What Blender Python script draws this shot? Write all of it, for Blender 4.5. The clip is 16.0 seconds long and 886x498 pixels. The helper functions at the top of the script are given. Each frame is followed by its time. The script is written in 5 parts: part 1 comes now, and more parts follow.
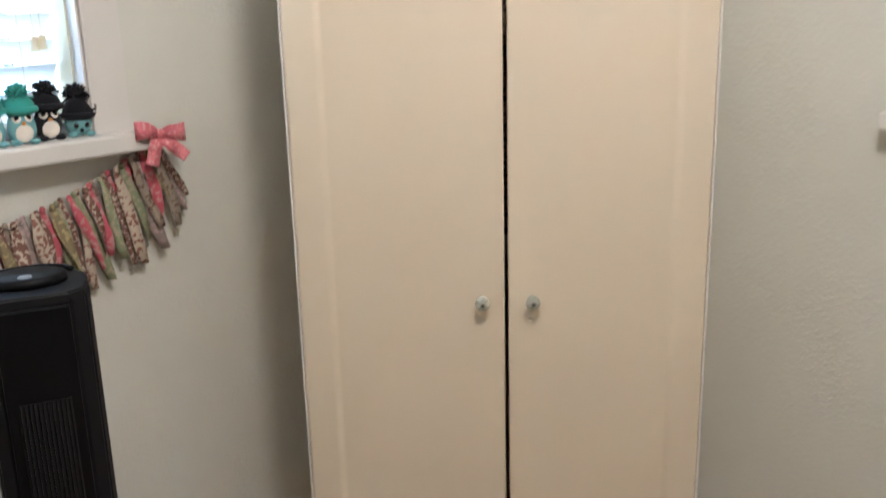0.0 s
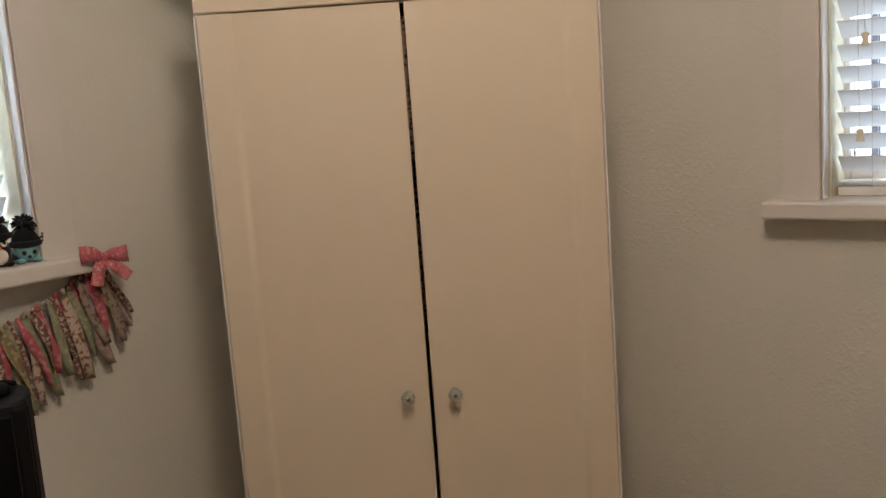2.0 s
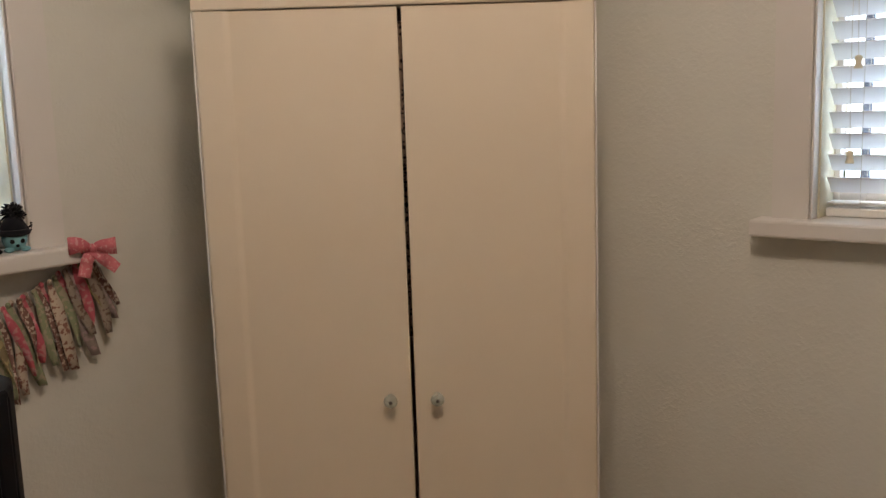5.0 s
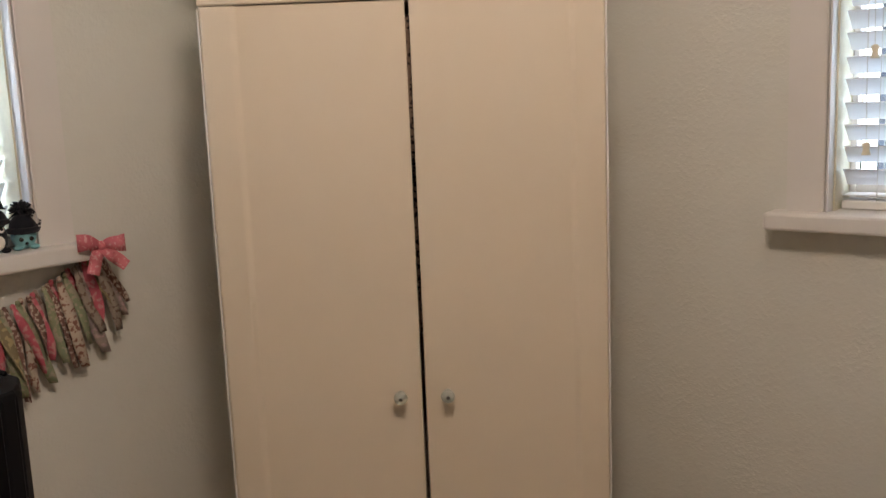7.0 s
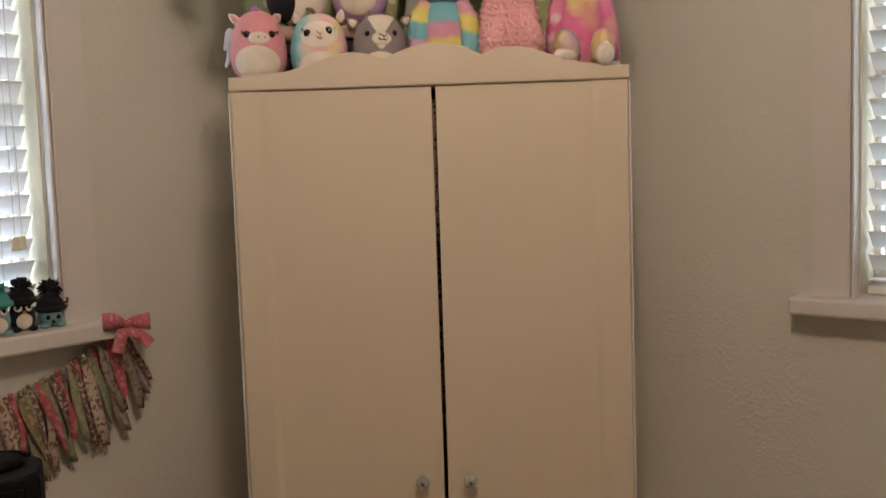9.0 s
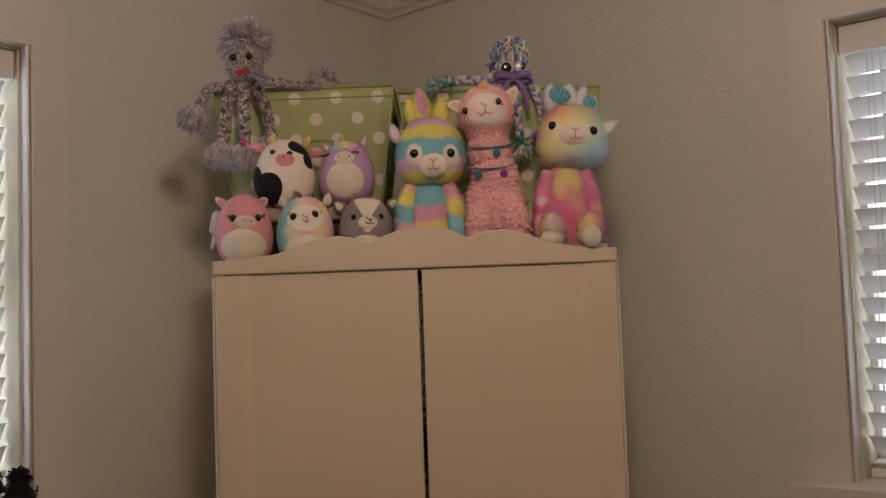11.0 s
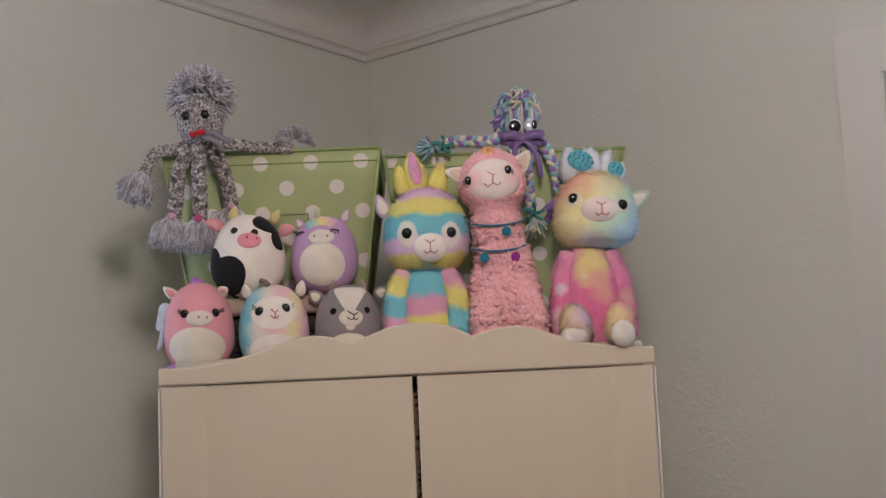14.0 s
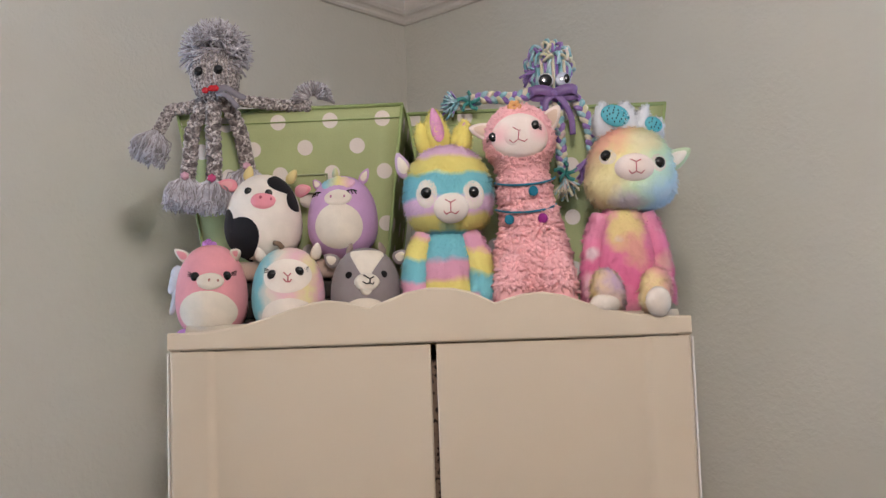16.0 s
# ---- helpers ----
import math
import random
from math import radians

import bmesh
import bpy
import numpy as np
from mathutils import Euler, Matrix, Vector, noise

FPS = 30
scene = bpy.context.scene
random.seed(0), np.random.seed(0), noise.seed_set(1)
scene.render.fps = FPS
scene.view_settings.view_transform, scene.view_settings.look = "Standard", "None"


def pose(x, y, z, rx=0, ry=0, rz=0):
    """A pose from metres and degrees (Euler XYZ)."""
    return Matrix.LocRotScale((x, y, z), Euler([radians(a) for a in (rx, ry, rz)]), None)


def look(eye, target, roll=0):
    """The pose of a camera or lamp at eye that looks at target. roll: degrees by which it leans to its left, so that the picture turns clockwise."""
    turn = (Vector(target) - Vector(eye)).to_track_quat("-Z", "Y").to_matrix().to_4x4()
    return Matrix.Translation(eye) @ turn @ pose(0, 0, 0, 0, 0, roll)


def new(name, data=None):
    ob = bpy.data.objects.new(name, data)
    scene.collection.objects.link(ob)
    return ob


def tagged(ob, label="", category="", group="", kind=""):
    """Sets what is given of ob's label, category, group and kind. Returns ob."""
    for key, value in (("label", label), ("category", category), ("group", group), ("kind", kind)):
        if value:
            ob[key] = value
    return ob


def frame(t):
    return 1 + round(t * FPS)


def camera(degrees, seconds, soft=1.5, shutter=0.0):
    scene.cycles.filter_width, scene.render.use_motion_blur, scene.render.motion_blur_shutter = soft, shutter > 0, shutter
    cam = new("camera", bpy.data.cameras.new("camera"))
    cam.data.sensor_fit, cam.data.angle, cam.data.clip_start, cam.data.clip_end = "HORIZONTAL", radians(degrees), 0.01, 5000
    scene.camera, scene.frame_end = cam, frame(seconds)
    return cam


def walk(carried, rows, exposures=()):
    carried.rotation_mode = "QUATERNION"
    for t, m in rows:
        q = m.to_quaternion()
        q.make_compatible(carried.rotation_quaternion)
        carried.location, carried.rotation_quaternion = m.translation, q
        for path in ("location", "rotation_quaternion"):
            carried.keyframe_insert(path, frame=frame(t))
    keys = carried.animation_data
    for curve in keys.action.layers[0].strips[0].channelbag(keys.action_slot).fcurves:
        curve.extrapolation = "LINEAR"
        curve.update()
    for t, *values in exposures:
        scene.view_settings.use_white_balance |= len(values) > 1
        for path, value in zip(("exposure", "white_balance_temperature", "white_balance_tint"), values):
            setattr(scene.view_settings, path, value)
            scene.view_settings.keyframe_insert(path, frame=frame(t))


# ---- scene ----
cam = camera(51.8, 16.0, soft=1.4, shutter=0.4)
PATH = [
    (0, (-0.081, -1.664, 1.396), (-0.116, 0.265, 0.871), -1.5),
    (0.5, (-0.078, -1.757, 1.376), (-0.048, 0.242, 1.057), -1.70),
    (1, (-0.011, -1.794, 1.395), (0.015, 0.199, 1.141), -2.92),
    (1.5, (0.030, -1.820, 1.413), (0.035, 0.156, 1.136), -3.97),
    (2, (0.024, -1.812, 1.409), (0.057, 0.160, 1.112), -4.21),
    (2.5, (0.023, -1.812, 1.402), (0.070, 0.159, 1.082), -3.27),
    (3, (0.027, -1.815, 1.408), (0.055, 0.155, 1.096), -2.23),
    (3.5, (0.024, -1.815, 1.406), (0.057, 0.161, 1.125), -2.19),
    (4, (0.038, -1.817, 1.412), (0.087, 0.157, 1.131), -2.47),
    (6.5, (0.027, -1.805, 1.435), (0.068, 0.168, 1.088), -1.06),
    (7, (0.045, -1.798, 1.435), (0.061, 0.172, 1.110), -2.35),
    (7.5, (0.031, -1.795, 1.443), (0.023, 0.186, 1.154), -3.19),
    (8, (0.041, -1.797, 1.449), (0.034, 0.182, 1.165), -3.50),
    (8.5, (0.038, -1.798, 1.451), (0.029, 0.187, 1.204), -2.68),
    (9, (0.030, -1.800, 1.455), (0.016, 0.193, 1.289), -1.91),
    (9.5, (0.051, -1.793, 1.470), (0.007, 0.206, 1.414), -1.5),
    (10, (0.064, -1.790, 1.499), (0.004, 0.208, 1.563), -2.0),
    (10.2, (0.065, -1.781, 1.511), (0.009, 0.216, 1.611), -2.1),
    (12.3, (-0.008, -1.744, 1.599), (0.112, 0.247, 1.749), -1.6),
    (12.5, (-0.016, -1.727, 1.611), (0.105, 0.263, 1.771), -1.8),
    (13, (-0.036, -1.662, 1.65), (0.099, 0.326, 1.828), -3.1),
    (13.5, (-0.05, -1.569, 1.669), (0.092, 0.419, 1.832), -3.7),
    (14, (0.007, -1.453, 1.688), (0.083, 0.537, 1.874), -2.6),
    (14.5, (0.044, -1.394, 1.698), (0.037, 0.594, 1.914), -2.6),
    (15, (0.06, -1.365, 1.682), (0.011, 0.624, 1.891), -2.3),
    (15.5, (0.071, -1.362, 1.668), (0.004, 0.629, 1.844), -2.0),
    (16, (0.077, -1.362, 1.659), (0.006, 0.631, 1.815), -2.0),
]
EXPOSURES = [
    (0.0, 1.44, 5581, 7.7),
    (0.5, 0.95, 5510, 9.4),
    (1.0, 0.34, 6465, 14.0),
    (1.5, 0.37, 6770, 14.1),
    (2.0, 0.39, 6844, 15.8),
    (2.5, 0.70, 6404, 14.8),
    (3.0, 0.70, 6665, 14.0),
    (3.5, 0.61, 6690, 13.6),
    (4.0, 0.40, 6770, 14.1),
    (6.5, 0.47, 6669, 16.7),
    (7.0, 0.60, 6534, 15.8),
    (7.5, 0.32, 7033, 14.9),
    (8.0, 0.38, 7033, 14.9),
    (8.5, 0.40, 6918, 14.9),
    (9.0, 0.16, 7224, 18.5),
    (9.5, -0.22, 7303, 20.2),
    (10.0, -0.38, 7475, 22.5),
    (12.5, -0.48, 7601, 25.0),
    (13.0, -0.38, 7559, 24.1),
    (13.5, 0.04, 6882, 19.9),
    (14.0, 0.22, 5780, 15.4),
    (14.5, 0.39, 5680, 13.4),
    (15.0, 0.47, 5720, 13.4),
    (15.5, 0.60, 5637, 12.5),
    (16.0, 0.62, 5708, 12.8),
]
walk(cam, [(t, look(eye, target, roll)) for t, eye, target, roll in PATH], EXPOSURES)

# ---------------------------------------------------------------- world and light
world = bpy.data.worlds.new("world")
scene.world = world
world.use_nodes = True
wn = world.node_tree.nodes
sky = wn.new("ShaderNodeTexSky")
sky.sky_type = "NISHITA"
sky.sun_disc = False
sky.sun_elevation = radians(50)
sky.sun_rotation = radians(-7)
wn["Background"].inputs[1].default_value = 0.15
world.node_tree.links.new(sky.outputs[0], wn["Background"].inputs[0])

sun = new("sun", bpy.data.lights.new("sun", "SUN"))
sun.data.energy = 4.0
sun.data.angle = radians(0.6)
sun.data.color = (1.0, 0.95, 0.86)
sun.matrix_world = look((0, 0, 8), (0.6, -5.0, 0))

# warm lamp under the ceiling in the middle of the room
LAMP = (0.13, -1.25, 2.40)
lamp = new("ceiling_lamp_light", bpy.data.lights.new("ceiling_lamp_light", "POINT"))
lamp.data.energy = 26
lamp.data.shadow_soft_size = 0.13
lamp.data.color = (1.0, 0.85, 0.70)
lamp.location = LAMP

# ---------------------------------------------------------------- helpers


def part(name, bm, material, parent=None, label="", smooth=True, m=None):
    """One mesh object from a bmesh, under a thing or a part."""
    me = bpy.data.meshes.new(name)
    if bm.verts.layers.float_vector.get("pile_normal") is None:
        bmesh.ops.recalc_face_normals(bm, faces=bm.faces)
    bm.to_mesh(me)
    bm.free()
    for mt in material if isinstance(material, (list, tuple)) else [material]:
        me.materials.append(mt)
    if smooth:
        for p in me.polygons:
            p.use_smooth = True
    pile = me.attributes.get("pile_normal")
    if pile:
        flat = np.zeros(len(me.vertices) * 3, dtype=np.float32)
        pile.data.foreach_get("vector", flat)
        me.normals_split_custom_set_from_vertices(flat.reshape(-1, 3).tolist())
    ob = new(name, me)
    if parent is not None:
        ob.parent = parent
    if m is not None:
        ob.matrix_basis = m
    if label:
        ob["label"] = label
    return ob


def empty(name, m=None):
    ob = new(name)
    ob.empty_display_size = 0.05
    if m is not None:
        ob.matrix_basis = m
    return ob


def add_box(bm, lo, hi, bevel=0.0, mat=0, m=None, segs=2):
    """A bevelled box from corner to corner."""
    t = Matrix.LocRotScale([(a + b) / 2 for a, b in zip(lo, hi)], None, [b - a for a, b in zip(lo, hi)])
    tmp = bmesh.new()
    bmesh.ops.create_cube(tmp, size=1.0, matrix=t)
    if bevel:
        bmesh.ops.bevel(tmp, geom=tmp.edges[:], offset=bevel, segments=segs, affect="EDGES", profile=0.5)
    merge(bm, tmp, mat, m)


def merge(bm, tmp, mat=0, m=None):
    if m is not None:
        tmp.transform(m)
    for f in tmp.faces:
        f.material_index = mat
    me = bpy.data.meshes.new("tmp")
    tmp.to_mesh(me)
    tmp.free()
    bm.from_mesh(me)
    bpy.data.meshes.remove(me)


def box(name, lo, hi, material, parent=None, bevel=0.0, label="", m=None):
    bm = bmesh.new()
    add_box(bm, lo, hi, bevel)
    return part(name, bm, material, parent, label, smooth=False, m=m)


def sweep(bm, pts, radius, segs=8, mat=0, cap=True, flat=1.0):
    """A tube along pts; radius is a number or a function of 0..1; flat squashes it."""
    pts = [Vector(p) for p in pts]
    n = len(pts)
    rings = []
    up = Vector((0.13, 0.31, 0.94)).normalized()
    for i, p in enumerate(pts):
        d = (pts[min(i + 1, n - 1)] - pts[max(i - 1, 0)]).normalized()
        a = d.cross(up)
        if a.length < 1e-4:
            a = d.cross(Vector((1, 0, 0)))
        a.normalize()
        b = d.cross(a).normalized()
        up = -b if b.dot(up) < 0 else b
        r = radius(i / (n - 1)) if callable(radius) else radius
        rings.append([bm.verts.new(p + r * (math.cos(2 * math.pi * k / segs) * a + flat * math.sin(2 * math.pi * k / segs) * b)) for k in range(segs)])
    for r0, r1 in zip(rings, rings[1:]):
        for k in range(segs):
            f = bm.faces.new((r0[k], r0[(k + 1) % segs], r1[(k + 1) % segs], r1[k]))
            f.material_index = mat
    if cap:
        for r in (rings[0][::-1], rings[-1]):
            bm.faces.new(r).material_index = mat


def lathe(bm, profile, segs=32, mat=0, m=None, squash=1.0):
    """A turned body from (radius, z) pairs."""
    tmp = bmesh.new()
    rings = []
    for r, z in profile:
        if r < 1e-6:
            rings.append([tmp.verts.new((0, 0, z))])
        else:
            rings.append([tmp.verts.new((r * math.cos(2 * math.pi * k / segs), squash * r * math.sin(2 * math.pi * k / segs), z)) for k in range(segs)])
    for a, b in zip(rings, rings[1:]):
        for k in range(segs):
            q = [a[k % len(a)], a[(k + 1) % len(a)], b[(k + 1) % len(b)], b[k % len(b)]]
            q = list(dict.fromkeys(q))
            if len(q) > 2:
                tmp.faces.new(q)
    merge(bm, tmp, mat, m)


def ball(bm, c, r, mat=0, rot=(0, 0, 0), segs=24, shape=None):
    """An ellipsoid at c with radii r; shape bends its unit points."""
    tmp = bmesh.new()
    bmesh.ops.create_uvsphere(tmp, u_segments=segs, v_segments=max(6, segs * 2 // 3), radius=1.0)
    if shape:
        for v in tmp.verts:
            v.co = Vector(shape(v.co))
    r = (r, r, r) if isinstance(r, (int, float)) else r
    merge(bm, tmp, mat, Matrix.LocRotScale(c, Euler([radians(a) for a in rot]), r))


# ---------------------------------------------------------------- materials


def nodes_of(name):
    mt = bpy.data.materials.new(name)
    mt.use_nodes = True
    nt = mt.node_tree
    return mt, nt, nt.nodes["Principled BSDF"]


def col(c):
    return (c[0], c[1], c[2], 1.0)


def add_node(nt, kind, **sets):
    nd = nt.nodes.new("ShaderNode" + kind)
    for k, v in sets.items():
        if k in ("blend_type", "data_type", "operation", "noise_dimensions", "feature", "interpolation_type"):
            if k == "blend_type":
                nd.blend_type = v
            elif k == "data_type":
                nd.data_type = v
            elif k == "operation":
                nd.operation = v
            elif k == "feature":
                nd.feature = v
            elif k == "interpolation_type":
                nd.interpolation_type = v
        else:
            nd.inputs[k.replace("_", " ")].default_value = v
    return nd


def coords(nt):
    return nt.nodes.new("ShaderNodeTexCoord").outputs["Object"]


def noise_fac(nt, co, scale, detail=3.0, rough=0.55):
    nd = add_node(nt, "TexNoise", Scale=scale, Detail=detail, Roughness=rough)
    nt.links.new(co, nd.inputs["Vector"])
    return nd.outputs["Fac"]


def ranged(nt, value, lo, hi, a=0.0, b=1.0):
    nd = add_node(nt, "MapRange")
    for i, v in zip(range(1, 5), (lo, hi, a, b)):
        nd.inputs[i].default_value = v
    nt.links.new(value, nd.inputs[0])
    return nd.outputs[0]


def mixed(nt, fac, a, b, blend="MIX"):
    nd = nt.nodes.new("ShaderNodeMix")
    nd.data_type = "RGBA"
    nd.blend_type = blend
    for sock, v in ((0, fac), (6, a), (7, b)):
        if isinstance(v, (int, float)):
            nd.inputs[sock].default_value = v
        elif isinstance(v, tuple):
            nd.inputs[sock].default_value = col(v)
        else:
            nt.links.new(v, nd.inputs[sock])
    return nd.outputs[2]


def bumped(nt, bs, heights, strength=0.3, distance=0.002):
    last = None
    for h, s in heights:
        b = add_node(nt, "Bump", Strength=strength * s, Distance=distance)
        nt.links.new(h, b.inputs["Height"])
        if last:
            nt.links.new(last, b.inputs["Normal"])
        last = b.outputs[0]
    nt.links.new(last, bs.inputs["Normal"])


def surface(name, base, rough=0.5, vary=0.12, scale=6.0, grain=120.0, bump=0.15, dist=0.001, metal=0.0, sheen=0.0, spec=0.5):
    """Paint, plastic or cloth with two scales of variation."""
    mt, nt, bs = nodes_of(name)
    co = coords(nt)
    big, small = noise_fac(nt, co, scale), noise_fac(nt, co, grain, 2.0)
    dark = tuple(v * (1 - vary) for v in base)
    c = mixed(nt, ranged(nt, big, 0.3, 0.7), dark, tuple(base))
    c = mixed(nt, ranged(nt, small, 0.3, 0.7, 0.0, 0.5 * vary), c, tuple(v * 0.6 for v in base))
    nt.links.new(c, bs.inputs["Base Color"])
    nt.links.new(ranged(nt, big, 0.2, 0.8, rough * 0.85, min(1.0, rough * 1.15)), bs.inputs["Roughness"])
    bs.inputs["Metallic"].default_value = metal
    bs.inputs["Specular IOR Level"].default_value = spec
    if sheen:
        bs.inputs["Sheen Weight"].default_value = sheen
        bs.inputs["Sheen Roughness"].default_value = 0.5
    if bump:
        bumped(nt, bs, [(small, bump)], 1.0, dist)
    return mt


def wall_paint(name, base):
    """Painted plaster: skip-trowel ridges in patches, smoother ground between them."""
    mt, nt, bs = nodes_of(name)
    co = coords(nt)
    warp = add_node(nt, "TexNoise", Scale=95.0, Detail=3.0, Roughness=0.55, Distortion=0.25)
    nt.links.new(co, warp.inputs["Vector"])
    patch = ranged(nt, noise_fac(nt, co, 7.0, 4.0, 0.6), 0.36, 0.68, 0.35, 1.0)
    ridge = ranged(nt, warp.outputs["Fac"], 0.44, 0.66)
    mul = add_node(nt, "Math", operation="MULTIPLY")
    nt.links.new(ridge, mul.inputs[0])
    nt.links.new(patch, mul.inputs[1])
    n3 = noise_fac(nt, co, 1.6, 3.0)
    c = mixed(nt, ranged(nt, n3, 0.3, 0.7), tuple(v * 0.95 for v in base), tuple(base))
    c = mixed(nt, ranged(nt, noise_fac(nt, co, 14.0, 4.0), 0.35, 0.7, 0.0, 0.10), c, tuple(v * 0.80 for v in base))
    nt.links.new(c, bs.inputs["Base Color"])
    bs.inputs["Roughness"].default_value = 0.62
    bs.inputs["Specular IOR Level"].default_value = 0.35
    bumped(nt, bs, [(mul.outputs[0], 0.32), (noise_fac(nt, co, 45.0, 3.0), 0.14), (noise_fac(nt, co, 12.0, 3.0), 0.7)], 0.9, 0.0024)
    return mt


WALL = wall_paint("wall_paint", (0.692, 0.674, 0.606))
CEIL = surface("ceiling_paint", (0.60, 0.575, 0.545), 0.8, 0.05, 2.0, 90.0, 0.25)
TRIM = surface("trim_paint", (0.72, 0.68, 0.635), 0.42, 0.05, 3.0, 150.0, 0.06)
# yellow-cream puts the warm sunlight on the side jambs into their colour
JAMB = surface("jamb_sunlit_cream", (0.74, 0.68, 0.50), 0.6, 0.25, 14.0, 120.0, 0.15)
FLOOR = surface("floor_wood", (0.33, 0.22, 0.13), 0.45, 0.3, 5.0, 80.0, 0.1)
WHITE = surface("wardrobe_lacquer", (0.690, 0.586, 0.448), 0.36, 0.035, 4.0, 200.0, 0.04)
SLAT = surface("blind_slat_white", (0.86, 0.86, 0.86), 0.4, 0.04, 8.0, 200.0, 0.03)


def translucent(mt, colour, share):
    """Lets part of the light through a thin pale sheet."""
    nt = mt.node_tree
    tr = nt.nodes.new("ShaderNodeBsdfTranslucent")
    tr.inputs[0].default_value = col(colour)
    mx = nt.nodes.new("ShaderNodeMixShader")
    mx.inputs[0].default_value = share
    nt.links.new(nt.nodes["Principled BSDF"].outputs[0], mx.inputs[1])
    nt.links.new(tr.outputs[0], mx.inputs[2])
    nt.links.new(mx.outputs[0], nt.nodes["Material Output"].inputs[0])


translucent(SLAT, (0.86, 0.92, 1.0), 0.15)
CORD = surface("blind_cord", (0.75, 0.72, 0.66), 0.8, 0.1)
RAILPAINT = surface("blind_rail_white", (0.82, 0.80, 0.76), 0.4, 0.04, 8.0, 200.0, 0.03)
TASSEL = surface("tassel_plastic", (0.78, 0.70, 0.52), 0.45, 0.1)
BLACK = surface("fan_black_plastic", (0.003, 0.003, 0.004), 0.45, 0.2, 8.0, 300.0, 0.1, spec=0.15)
GREYP = surface("fan_grey_plastic", (0.006, 0.006, 0.0075), 0.55, 0.2, 8.0, 300.0, 0.1, spec=0.15)


def glass_material(name, colour=(1, 1, 1), rough=0.0):
    mt, nt, bs = nodes_of(name)
    bs.inputs["Base Color"].default_value = col(colour)
    bs.inputs["Transmission Weight"].default_value = 1.0
    bs.inputs["Roughness"].default_value = rough
    bs.inputs["IOR"].default_value = 1.45
    return mt


PANE = glass_material("window_glass")
KNOBGLASS = glass_material("knob_glass", (0.72, 0.72, 0.62), 0.12)
KNOBGLASS.node_tree.nodes["Principled BSDF"].inputs["Transmission Weight"].default_value = 0.55
STEEL = surface("knob_screw", (0.10, 0.09, 0.08), 0.4, 0.1, metal=0.6)
# whiter than the lacquer: window light on the edges, put into the colour
EDGE = surface("wardrobe_edge_highlight", (0.84, 0.81, 0.77), 0.3, 0.03, 6.0, 200.0, 0.03)

# ---------------------------------------------------------------- structure
CORNER = (-0.087, 0.98)
WL = pose(CORNER[0], CORNER[1], 0, 0, 0, 230)   # x runs along the wall away from the corner, y into the room
WR = pose(CORNER[0], CORNER[1], 0, 0, 0, 140)   # x runs along the wall towards the corner
CEILING_Z = 2.56
LEN = 3.7
THICK = 0.16
SILL_Z, HEAD_Z = 1.16, 2.125


def wall_with_window(name, frame_m, sign, w0, w1):
    """A plastered wall, opened from w0 to w1 along its length."""
    bm = bmesh.new()

    def blk(a, b, z0, z1):
        add_box(bm, (min(sign * a, sign * b), -THICK, z0), (max(sign * a, sign * b), 0, z1))
    blk(-THICK, w0, 0, CEILING_Z)
    blk(w1, LEN, 0, CEILING_Z)
    blk(w0, w1, 0, SILL_Z - 0.04)
    blk(w0, w1, HEAD_Z, CEILING_Z)
    return tagged(part(name, bm, WALL, smooth=False, m=frame_m), "pale green-grey wall with trowelled plaster texture", "wall", kind="structure")


WIN_L = (1.126, 1.998)
WIN_R = (1.292, 2.162)
wall_with_window("wall_west", WL, 1, *WIN_L)
wall_with_window("wall_north", WR, -1, *WIN_R)
tagged(box("wall_south", (LEN, 0, 0), (LEN + THICK, LEN, CEILING_Z), WALL, m=WL), "plain pale wall behind the camera", "wall", kind="structure")
tagged(box("wall_east", (-LEN - THICK, 0, 0), (-LEN, LEN + THICK, CEILING_Z), WALL, m=WR), "plain pale wall behind the camera", "wall", kind="structure")
tagged(box("floor", (-THICK, -THICK, -0.1), (LEN + THICK, LEN + THICK, 0), FLOOR, m=WL), "brown wooden floor", "floor", kind="structure")
tagged(box("ceiling", (-THICK, -THICK, CEILING_Z), (LEN + THICK, LEN + THICK, CEILING_Z + 0.12), CEIL, m=WL), "off-white painted ceiling", "ceiling", kind="structure")


def cornice(name, frame_m, sign):
    """Crown moulding: bead at the wall, deep cove and bead on the ceiling, mitred at the corner."""
    prof = [(0.0, 2.432), (0.010, 2.432), (0.013, 2.437), (0.012, 2.444), (0.016, 2.449), (0.023, 2.452), (0.026, 2.459), (0.022, 2.466), (0.024, 2.472)]
    for i in range(9):
        a = i / 8 * math.pi / 2
        prof.append((0.024 + 0.090 * (1 - math.cos(a)), 2.472 + 0.062 * math.sin(a)))
    prof += [(0.118, 2.536), (0.127, 2.538), (0.131, 2.545), (0.131, CEILING_Z), (0.0, CEILING_Z)]
    bm = bmesh.new()
    near = [bm.verts.new((sign * d, d, z)) for d, z in prof]
    far = [bm.verts.new((sign * (LEN - d), d, z)) for d, z in prof]
    n = len(prof)
    for i in range(n):
        bm.faces.new((near[i], near[(i + 1) % n], far[(i + 1) % n], far[i]))
    bm.faces.new(near)
    bm.faces.new(far)
    return tagged(part(name, bm, TRIM, smooth=False, m=frame_m), "painted crown moulding with a deep cove", "moulding", kind="structure")


cornice("trim_1", WL, 1)
cornice("trim_2", WR, -1)


SCREENBAR = surface("screen_frame_grey", (0.16, 0.20, 0.27), 0.5, 0.1)


